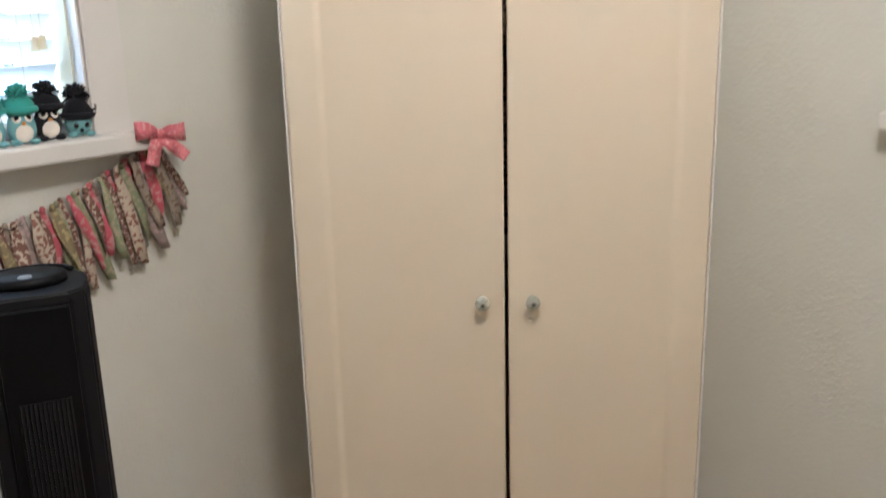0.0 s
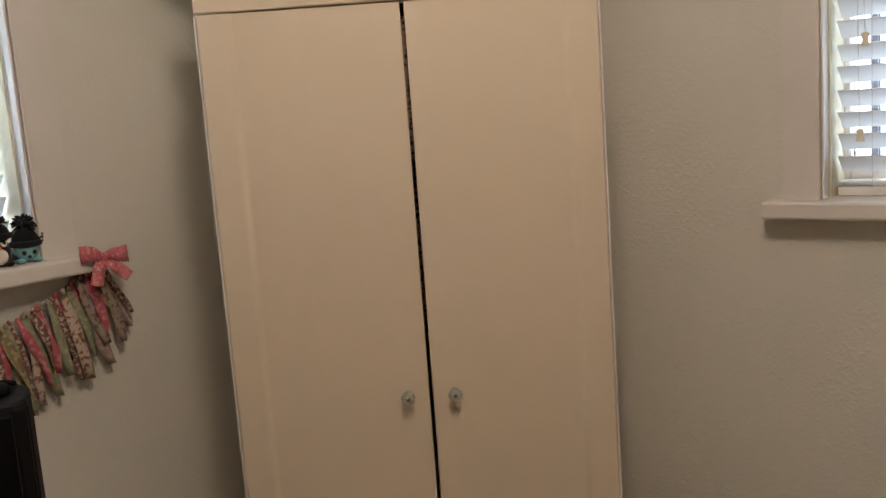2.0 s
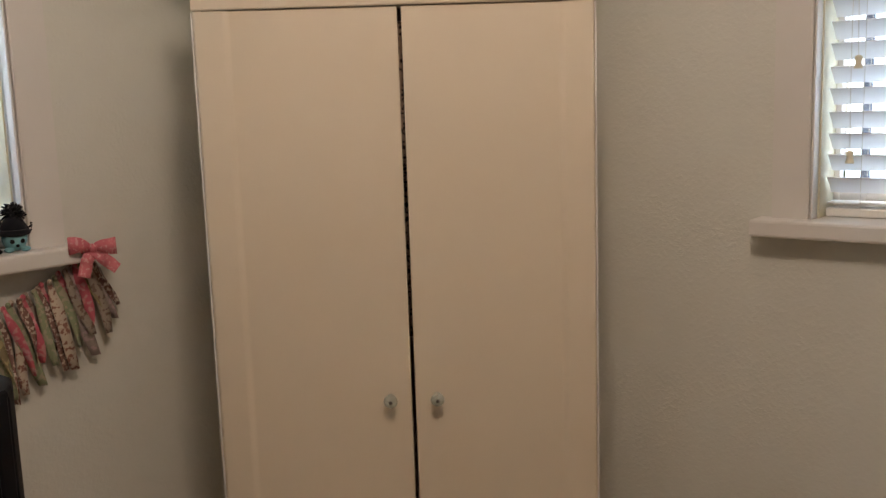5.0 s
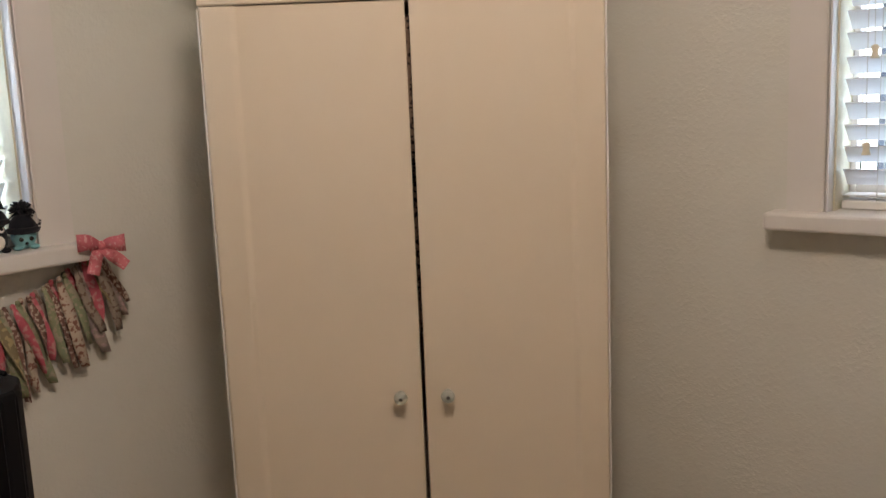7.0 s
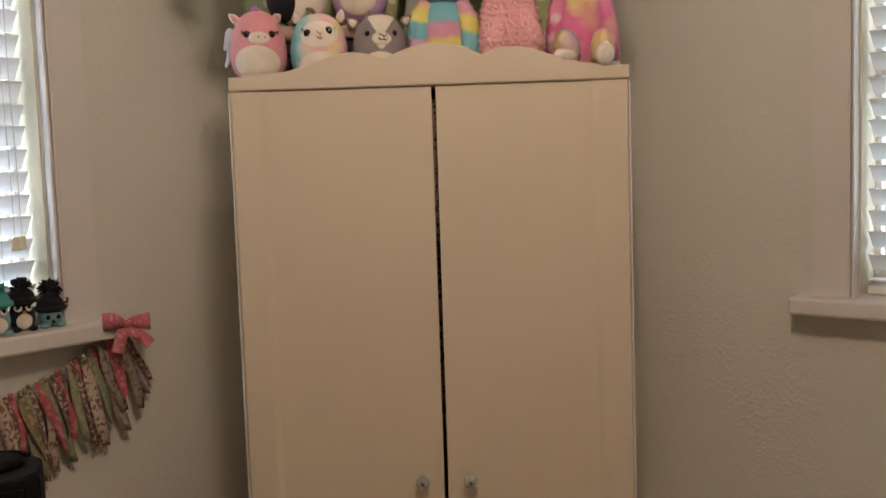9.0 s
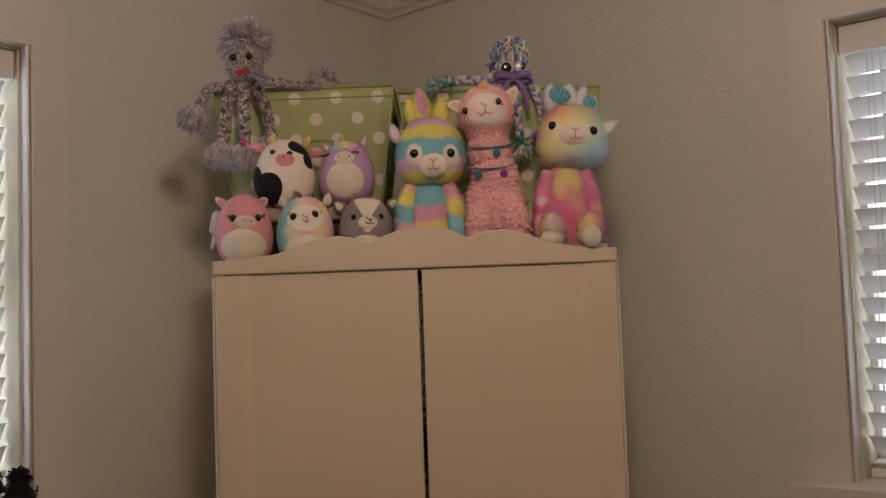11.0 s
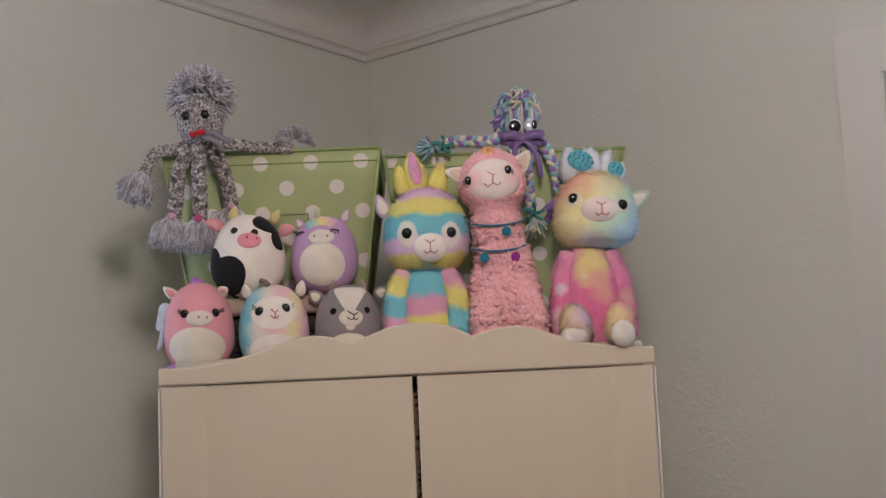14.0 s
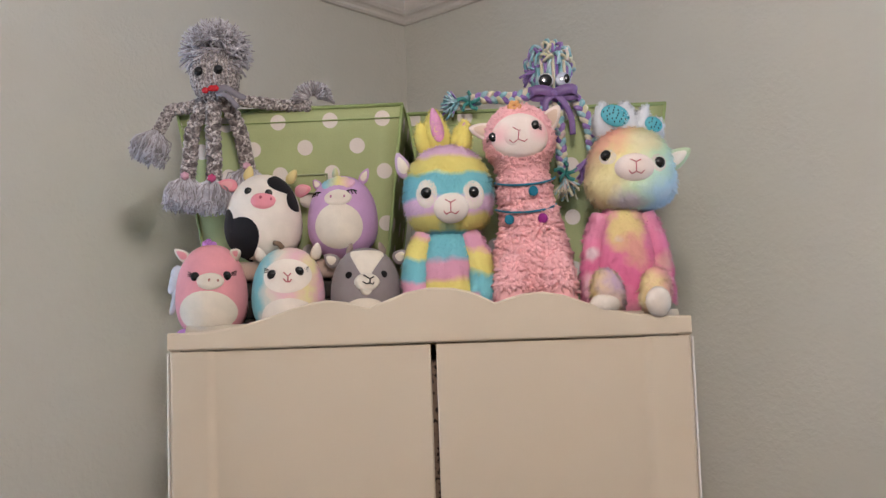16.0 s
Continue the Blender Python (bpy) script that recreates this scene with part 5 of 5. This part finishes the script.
ribbon(bm, [H + Vector(p) for p in ((0.010, -0.036, -0.042), (0.022, -0.040, -0.044), (0.034, -0.038, -0.052), (0.044, -0.032, -0.066))], 0.008)
part("ribbon", bm, GOSSAMER, octopus, "sheer grey ribbon")
for L, mt in zip(legs, (GEMPALE, GEMPINK, GEMPALE)):
    bm = bmesh.new()
    bmesh.ops.create_icosphere(bm, subdivisions=1, radius=0.0074, matrix=Matrix.Translation(Vector(L[-1]) + Vector((0.002, -0.018, 0.004))))
    part("gem", bm, mt, octopus, smooth=False)

PURY = yarn("yarn_purple", [(0.20, 0.11, 0.34), (0.30, 0.18, 0.46), (0.40, 0.28, 0.55)], 60.0)
AQUY = yarn("yarn_aqua", [(0.16, 0.38, 0.42), (0.32, 0.52, 0.56), (0.50, 0.60, 0.62)], 60.0)
CRMY = yarn("yarn_cream", [(0.60, 0.56, 0.34), (0.70, 0.64, 0.46), (0.66, 0.50, 0.52)], 60.0)
VIOLET = surface("satin_violet_ribbon", (0.24, 0.14, 0.34), 0.4, 0.25, 60.0)
bm = bmesh.new()
H = Vector((0.213, 0.150, 2.064))
ball(bm, H, (0.0330, 0.031, 0.038), 1, segs=24)
for k in range(10):
    a0 = -0.028 + 0.0062 * k
    rr = math.sqrt(max(0.0, 1 - (a0 / 0.0335) ** 2))
    sweep(bm, [H + Vector((a0, -0.032 * rr * math.sin(2 * math.pi * i / 20), 0.039 * rr * math.cos(2 * math.pi * i / 20))) for i in range(21)], 0.0028, 6, k % 3, cap=False)
rngh = random.Random(17)
for k in range(84):
    # loops of yarn that leave the crown and fold back
    q = Vector((rngh.gauss(0, 0.8), rngh.gauss(-0.25, 0.7), rngh.gauss(0.9, 0.5))).normalized()
    w = q.cross(Vector((rngh.gauss(0, 1), rngh.gauss(0, 1), rngh.gauss(0, 1)))).normalized()
    o = H + Vector((0, 0, 0.018)) + q * 0.020
    L = rngh.uniform(0.011, 0.022)
    path = smooth_path([o, o + q * L * 0.6 + w * L * 0.25, o + q * L + w * L * 0.7 + Vector((0, 0, -0.002)), o + q * L * 0.7 + w * L * 1.15 + Vector((0, 0, -0.008))], 9)
    sweep(bm, path, 0.0026, 6, rngh.choice((0, 0, 1, 1, 1, 2, 2)))
strands(bm, H + Vector((-0.022, -0.012, 0.006)), (-0.7, -0.3, -0.5), 26, 0.026, 0.5, 0.0022, [0, 0, 1], 14, 0.4)
braid(bm, [(0.190, 0.146, 2.036), (0.150, 0.146, 2.026), (0.105, 0.142, 2.028), (0.062, 0.138, 2.018)], 0.0125, [0, 1, 2])
strands(bm, (0.060, 0.138, 2.018), (-0.8, -0.4, 0.0), 50, 0.030, 0.7, 0.0017, [1, 1, 0], 81)
braid(bm, [(0.232, 0.142, 2.036), (0.256, 0.134, 2.010), (0.272, 0.126, 1.965), (0.274, 0.120, 1.925)], 0.0125, [2, 1, 0])
strands(bm, (0.273, 0.118, 1.922), (-0.25, -0.2, -1), 70, 0.040, 0.5, 0.0017, [0], 83)
braid(bm, [(0.222, 0.140, 2.036), (0.222, 0.126, 1.985), (0.224, 0.128, 1.925), (0.228, 0.132, 1.885)], 0.0115, [1, 2, 0])
strands(bm, (0.229, 0.128, 1.885), (0.2, -0.2, -1), 60, 0.030, 0.7, 0.0017, [1, 2], 85)
braid(bm, [(0.205, 0.140, 2.036), (0.200, 0.124, 1.985), (0.198, 0.128, 1.930)], 0.0115, [1, 0, 2])
octo = tagged(part("yarn_octopus", bm, [PURY, AQUY, CRMY]), "purple and aqua braided yarn octopus with googly eyes", "stuffed toy", "yarn octopuses")
# silver-blue colour paints the reflection on the right eye's clear dome
EYESHINE = surface("googly_eye_reflection", (0.55, 0.58, 0.66), 0.08, 0.25, 90.0, bump=0.0, spec=0.9)
EYEWHITE = surface("googly_eye_white", (0.80, 0.80, 0.80), 0.15, 0.03, bump=0.0)
for dx, dz, px, pz in ((-0.010, -0.018, -0.001, -0.001), (0.018, -0.018, 0.006, 0.001)):
    bm = bmesh.new()
    ball(bm, H + Vector((dx, -0.033, dz)), (0.0128, 0.004, 0.0128), segs=20)
    g = part("googly_eye", bm, EYEWHITE if dx < 0 else EYESHINE, octo)
    bm = bmesh.new()
    ball(bm, H + Vector((dx + px, -0.0362, dz + pz)), ((0.0112, 0.0024, 0.0112) if dx < 0 else (0.0050, 0.0018, 0.0080)), segs=16)
    part("pupil", bm, EYE, g)
bm = bmesh.new()
B = H + Vector((0.002, -0.038, -0.042))
for s in (-1, 1):
    ribbon(bm, [B + Vector(p) for p in ((0, 0, 0), (s * 0.016, -0.004, 0.006), (s * 0.032, -0.003, 0.006), (s * 0.036, 0.003, -0.002), (s * 0.018, 0.004, -0.003), (0, 0, 0))], 0.016)
    ribbon(bm, [B + Vector(p) for p in ((0, 0, 0), (s * 0.014, -0.003, -0.014), (s * 0.020 + 0.006, 0.0, -0.040), (s * 0.018 + 0.010, 0.004, -0.068))], 0.010, up=(1, 0, 0.2))
ball(bm, B, (0.007, 0.006, 0.006), segs=12)
part("ribbon_bow", bm, VIOLET, octo, "violet satin bow")
GREENRIB = surface("satin_teal_ribbon", (0.06, 0.28, 0.25), 0.4, 0.2, 40.0)
for c in ((0.075, 0.132, 2.018), (0.2285, 0.122, 1.892)):
    bm = bmesh.new()
    for k in range(5):
        a = k * 1.3
        ribbon(bm, [Vector(c), Vector(c) + Vector((0.010 * math.cos(a), -0.008, 0.010 * math.sin(a))), Vector(c) + Vector((0.020 * math.cos(a + 0.3), -0.006, 0.018 * math.sin(a + 0.3)))], 0.006)
    part("tie_ribbon", bm, GREENRIB, octo, "teal ribbon tie")

# ---------------------------------------------------------------- rag garland under the west window
PRINTS = []
for i, (base, fleck, sc) in enumerate([((0.24, 0.12, 0.09), (0.62, 0.50, 0.40), 130.0), ((0.66, 0.14, 0.18), (0.66, 0.30, 0.30), 70.0), ((0.33, 0.36, 0.21), (0.46, 0.40, 0.28), 90.0), ((0.66, 0.54, 0.42), (0.30, 0.14, 0.10), 110.0), ((0.42, 0.34, 0.30), (0.56, 0.40, 0.38), 90.0), ((0.30, 0.24, 0.13), (0.50, 0.40, 0.20), 90.0), ((0.40, 0.33, 0.26), (0.22, 0.14, 0.10), 100.0)]):
    mt, nt, bs = nodes_of("cotton_print")
    info = nt.nodes.new("ShaderNodeObjectInfo")
    shift = nt.nodes.new("ShaderNodeVectorMath")
    shift.operation = "ADD"
    nt.links.new(coords(nt), shift.inputs[0])
    nt.links.new(info.outputs["Random"], shift.inputs[1])
    co = shift.outputs[0]
    n1 = noise_fac(nt, co, sc, 1.5)
    c = mixed(nt, ranged(nt, n1, 0.52, 0.58), tuple(0.78 * v for v in base), tuple(0.82 * v for v in fleck))
    nt.links.new(c, bs.inputs["Base Color"])
    bs.inputs["Roughness"].default_value = 0.9
    bumped(nt, bs, [(noise_fac(nt, co, 700.0, 1.0), 0.3)], 1.0, 0.001)
    PRINTS.append(mt)

G0, G1 = 0.985, 2.12


def string_z(s):
    f = 2 * (s - G0) / (G1 - G0) - 1
    return 1.142 - 0.152 * (1 - f * f) ** 0.9


garland = tagged(empty("rag_garland", WL), "garland of torn pink, green and brown cotton strips under the sill", "garland")
bm = bmesh.new()
sweep(bm, [(G0 + (G1 - G0) * i / 40, 0.016 + 0.012 * (i < 1), string_z(G0 + (G1 - G0) * i / 40)) for i in range(41)], 0.0016, 6)
part("string", bm, CORD, garland)
rng = random.Random(12)
order = [4, 0, 6, 0, 5, 1, 3, 4, 6, 1, 2, 3, 1, 0, 2, 6, 1, 0, 3, 2, 1, 0, 2, 5, 1, 0, 3, 4]
s, k = G0 + 0.004, 0
while s < G1 - 0.01:
    mt = PRINTS[order[k % len(order)]] if k < 84 else PRINTS[rng.choice((0, 0, 1, 1, 2, 3, 4, 5, 6))]
    bm = bmesh.new()
    L = rng.uniform(0.125, 0.205)
    w = rng.uniform(0.019, 0.029)
    lean = rng.uniform(-0.030, 0.012) - (0.048 - 0.004 * k if k < 7 else 0.020)
    twist = rng.uniform(-1.3, 1.3)
    y0 = 0.018 + 0.006 * (k % 3)
    z0 = string_z(s)
    rows = []
    for i in range(9):
        t = i / 8
        a = twist * t + 0.25 * math.sin(4 * t + k)
        ww = w * (0.35 + 0.65 * min(1, t * 4)) * (1 - 0.25 * max(0, t - 0.8) * 5) / 2
        cx, cy, cz = s + lean * t + 0.006 * math.sin(4 * t + 1.7 * k) * t, y0 + 0.010 * math.sin(2.6 * t) + 0.004 * math.sin(6 * t + k), z0 - L * t
        d = Vector((math.cos(a), math.sin(a) * 0.7, 0))
        nn = Vector((-math.sin(a), math.cos(a), 0)) * 0.0006
        c = Vector((cx, cy, cz))
        fold = Vector((0, 0.0035 * math.sin(2.2 * t + k), 0))
        rows.append([bm.verts.new(c - d * ww - nn), bm.verts.new(c - nn + fold), bm.verts.new(c + d * ww - nn), bm.verts.new(c + d * ww + nn), bm.verts.new(c + nn + fold), bm.verts.new(c - d * ww + nn)])
    for a, b in zip(rows, rows[1:]):
        for q in range(6):
            bm.faces.new((a[q], a[(q + 1) % 6], b[(q + 1) % 6], b[q]))
    bm.faces.new(rows[0])
    bm.faces.new(rows[-1][::-1])
    ball(bm, (s, y0 + 0.001, z0), (0.006, 0.006, 0.007), segs=8)
    part("cotton_strip", bm, mt, garland)
    s += rng.uniform(0.0085, 0.0150) if k > 6 else 0.0075
    k += 1

CORAL, nt, bs = nodes_of("bow_coral_cotton")
co = coords(nt)
c = mixed(nt, ranged(nt, noise_fac(nt, co, 26.0, 3.0), 0.3, 0.7), (0.52, 0.12, 0.15), (0.66, 0.20, 0.22))
c = mixed(nt, ranged(nt, noise_fac(nt, co, 190.0, 1.5), 0.58, 0.64, 0.0, 0.7), c, (0.72, 0.42, 0.40))
nt.links.new(c, bs.inputs["Base Color"])
bs.inputs["Roughness"].default_value = 0.9
bumped(nt, bs, [(noise_fac(nt, co, 60.0, 2.0), 0.8), (noise_fac(nt, co, 600.0, 1.0), 0.3)], 1.0, 0.0025)
bow = tagged(empty("fabric_bow", WL @ pose(1.010, 0.078, 1.152, 0, 0, -12) @ Matrix.Scale(1.22, 4)), "coral pink printed cotton bow tied at the end of the sill", "bow")
for s in (-1, 1):
    up = 0.006 if s > 0 else -0.002
    bm = bmesh.new()
    ribbon(bm, [(0, 0.002, 0), (s * 0.012, 0.008, 0.004), (s * 0.028, 0.012, 0.004 + up), (s * 0.041, 0.005, 0.003 + up), (s * 0.034, -0.003, 0.002 + up), (s * 0.016, -0.003, 0.001), (0, 0.0, 0)], 0.031, pinch=0.70)
    part("loop", bm, CORAL, bow)
    bm = bmesh.new()
    ribbon(bm, [(0, 0.003, -0.003), (s * 0.012, 0.012, -0.016), (s * 0.022 - 0.006, 0.010, -0.030), (s * 0.030 - 0.008, 0.013, -0.044 - 0.004 * s)], 0.022, up=(1, 0, 0.2))
    part("tail", bm, CORAL, bow)
bm = bmesh.new()
ball(bm, (0, 0.004, 0), (0.007, 0.008, 0.009), segs=12)
part("knot", bm, CORAL, bow)

# ---------------------------------------------------------------- small hatted toys on the west sill
TEALP = plush("plush_teal", (0.20, 0.42, 0.44))
KNITBLK = plush("knit_black", (0.012, 0.012, 0.016), fuzz=250.0)
KNITMINT = plush("knit_mint", (0.06, 0.33, 0.28), fuzz=250.0)
ORANGE = plush("felt_orange", (0.70, 0.28, 0.06))


def sill_toy(s, y, cloth, front, hat, beak, h, label, low):
    bm = bmesh.new()
    e = Egg(0.0215, 0.019, 0.056, 0.10, 2.2)
    e.body(bm, 0, 24)
    if not low:
        e.patch(bm, 0, 0.018, 0.013, 0.014, 1)
    zz = 0.019 if low else 0.042
    for dx in (-0.0085, 0.0085):
        if not low:
            e.patch(bm, dx, zz, 0.0065, 0.0065, 1, 0.0015, None, 16, 3)
        e.button(bm, dx, zz, 0.0042, 2)
    ball(bm, e.front(0, zz - 0.008), (0.0035, 0.005, 0.003), 3, segs=10)
    hz = 0.028 if low else 0.048
    ball(bm, (0, 0, hz + 0.010), (0.0235, 0.021, 0.026 if low else 0.020), 4, segs=20)
    bob = hz + (0.046 if low else 0.034)
    sweep(bm, [(0, 0, bob - 0.018), (0, 0, bob - 0.008), (0, 0, bob)], 0.0075, 10, 4)
    sweep(bm, [(0.0235 * math.cos(a), 0.021 * math.sin(a), hz + 0.006) for a in [2 * math.pi * i / 20 for i in range(21)]], 0.0055, 8, 4, cap=False)
    strands(bm, (0, 0, bob - 0.006), (0, 0, 1.0), 150, 0.021, 1.15, 0.0015, [4], int(s * 1000), 0.2)
    for dx in (-0.014, 0.014):
        ball(bm, (dx, -0.012, 0.004), (0.009, 0.011, 0.005), 0, segs=10)
    strands(bm, (0.020 * (1 if low else -1), 0, hz + 0.016), ((1 if low else -1), 0, 0.3), 40, 0.012, 1.2, 0.0014, [4], int(s * 2000), 0.2)
    ob = part("plush_toy", bm, [cloth, OFFWHITE, EYE, beak, hat], m=WL @ pose(s, y, SILL_Z + 0.0005, 0, 0, 180 - 12) @ Matrix.Scale(1.16, 4))
    return tagged(ob, label, "stuffed toy", "small toys on the window sill")


sill_toy(1.142, 0.010, TEALP, OFFWHITE, KNITBLK, EYE, 0.09, "small teal plush toy pulled under a black bobble hat", True)
sill_toy(1.201, 0.008, KNITBLK, OFFWHITE, KNITBLK, ORANGE, 0.09, "small black plush penguin in a black bobble hat", False)
sill_toy(1.258, 0.022, TEALP, OFFWHITE, KNITMINT, ORANGE, 0.09, "small teal plush penguin in a mint bobble hat", False)
sill_toy(1.312, 0.014, TEALP, OFFWHITE, KNITMINT, ORANGE, 0.09, "small teal plush penguin in a mint bobble hat", False)

# ---------------------------------------------------------------- tower fan
fan = tagged(empty("tower_fan", pose(-0.706, -0.405, 0, 0, 0, 24)), "slim black tower fan standing under the window", "fan")
bm = bmesh.new()
lathe(bm, [(0, 0.0), (0.150, 0.0), (0.152, 0.006), (0.140, 0.018), (0.080, 0.028), (0.055, 0.045), (0, 0.045)], 40)
part("base", bm, BLACK, fan)
outline = [(-0.052, -0.070), (0.052, -0.070), (0.074, -0.052), (0.080, -0.020), (0.080, 0.030), (0.060, 0.068), (-0.060, 0.068), (-0.080, 0.030), (-0.080, -0.020), (-0.074, -0.052)]
bm = bmesh.new()
lev = []
for z, sc in ((0.046, 0.96), (0.060, 1.0), (1.000, 1.0), (1.010, 0.98), (1.014, 0.94)):
    lev.append([bm.verts.new((x * sc, y * sc, z)) for x, y in outline])
for a, b in zip(lev, lev[1:]):
    for k in range(len(outline)):
        bm.faces.new((a[k], a[(k + 1) % 10], b[(k + 1) % 10], b[k]))
bm.faces.new(lev[0][::-1])
bm.faces.new(lev[-1])
bmesh.ops.bevel(bm, geom=[e for e in bm.edges if abs(e.verts[0].co.z - e.verts[1].co.z) > 0.5], offset=0.004, segments=2, affect="EDGES")
part("housing", bm, GREYP, fan, smooth=False)
box("front_panel", (-0.050, -0.0775, 0.060), (0.050, -0.0705, 0.998), BLACK, fan, 0.003, "glossy black front panel")
box("grille_bed", (-0.036, -0.0795, 0.20), (0.036, -0.0778, 0.860), surface("grille_dark", (0.004, 0.004, 0.005), 0.7), fan, 0.0005)
for i in range(12):
    x = -0.033 + 0.006 * i
    box("grille_bar", (x - 0.0010, -0.0830, 0.205), (x + 0.0010, -0.0797, 0.862), BLACK, fan, 0.0006)
bm = bmesh.new()
lathe(bm, [(0, 1.0285), (0.048, 1.0285), (0.054, 1.0265), (0.057, 1.021), (0.057, 1.0145), (0, 1.0145)], 32, m=pose(-0.004, 0.008, 0), squash=0.75)
part("control_cap", bm, BLACK, fan)
bm = bmesh.new()
sweep(bm, [(0.060 * math.cos(a), 0.010 + 0.045 * math.sin(a), 1.024) for a in [math.pi * (0.08 + 0.84 * i / 20) for i in range(21)]], 0.0045, 10)
part("carry_handle", bm, BLACK, fan)
bm = bmesh.new()
lathe(bm, [(0, 1.0305), (0.009, 1.0302), (0.010, 1.0287), (0, 1.0287)], 20, m=pose(-0.004, -0.016, 0))
part("button", bm, surface("fan_button_grey", (0.20, 0.21, 0.22), 0.4), fan)

# ---------------------------------------------------------------- outside the blinds
hedge_rng = np.random.default_rng(8)
for m, x0, x1 in ((WL, 0.0, 4.0), (WR, -4.0, 0.0)):
    verts, faces = [], []
    for i in range(2600):
        c = np.array([hedge_rng.uniform(x0, x1), -3.2 + hedge_rng.normal(0, 0.22), hedge_rng.uniform(-0.5, 0.95) + 0.12 * math.sin(i)])
        a, b = hedge_rng.normal(0, 0.035, 3), hedge_rng.normal(0, 0.035, 3)
        n = len(verts)
        verts += [tuple(c - a), tuple(c + b), tuple(c + a), tuple(c - b)]
        faces.append((n, n + 1, n + 2, n + 3))
    me = bpy.data.meshes.new("hedge")
    me.from_pydata(verts, [], faces)
    me.materials.append(HEDGE)
    ob = new("hedge", me)
    ob.matrix_basis = m
    tagged(ob, "green leafy hedge outside the window", "hedge", kind="stuff")

# garment on the rail, seen through the crack between the doors
bm = bmesh.new()
rows = []
for j in range(19):
    z = 1.600 - 0.68 * j / 18
    w = 0.06 + 0.10 * min(1.0, j / 4)
    deep = 0.200 if z > 1.33 else max(0.07, 0.200 - 1.6 * (1.33 - z))
    ring = []
    for i in range(33):
        a = 2 * math.pi * i / 32
        ring.append(bm.verts.new((0.01 + w * math.cos(a), 0.255 + (deep * (abs(math.sin(a)) ** 0.5) * (1 if math.sin(a) > 0 else -1) + 0.008 * math.sin(5 * a + j * 0.2)), z)))
    rows.append(ring)
for a, b in zip(rows, rows[1:]):
    for i in range(32):
        bm.faces.new((a[i], a[i + 1], b[i + 1], b[i]))
bm.faces.new(rows[0][:32])
PRINTCLOTH, nt, bs = nodes_of("garment_brown_print")
co = coords(nt)
c = mixed(nt, ranged(nt, noise_fac(nt, co, 120.0, 2.0), 0.50, 0.56), (0.30, 0.20, 0.13), (0.035, 0.022, 0.016))
nt.links.new(c, bs.inputs["Base Color"])
bs.inputs["Roughness"].default_value = 0.9
tagged(part("hanging_garment", bm, PRINTCLOTH), "brown printed cotton garment hanging inside the wardrobe", "clothing")
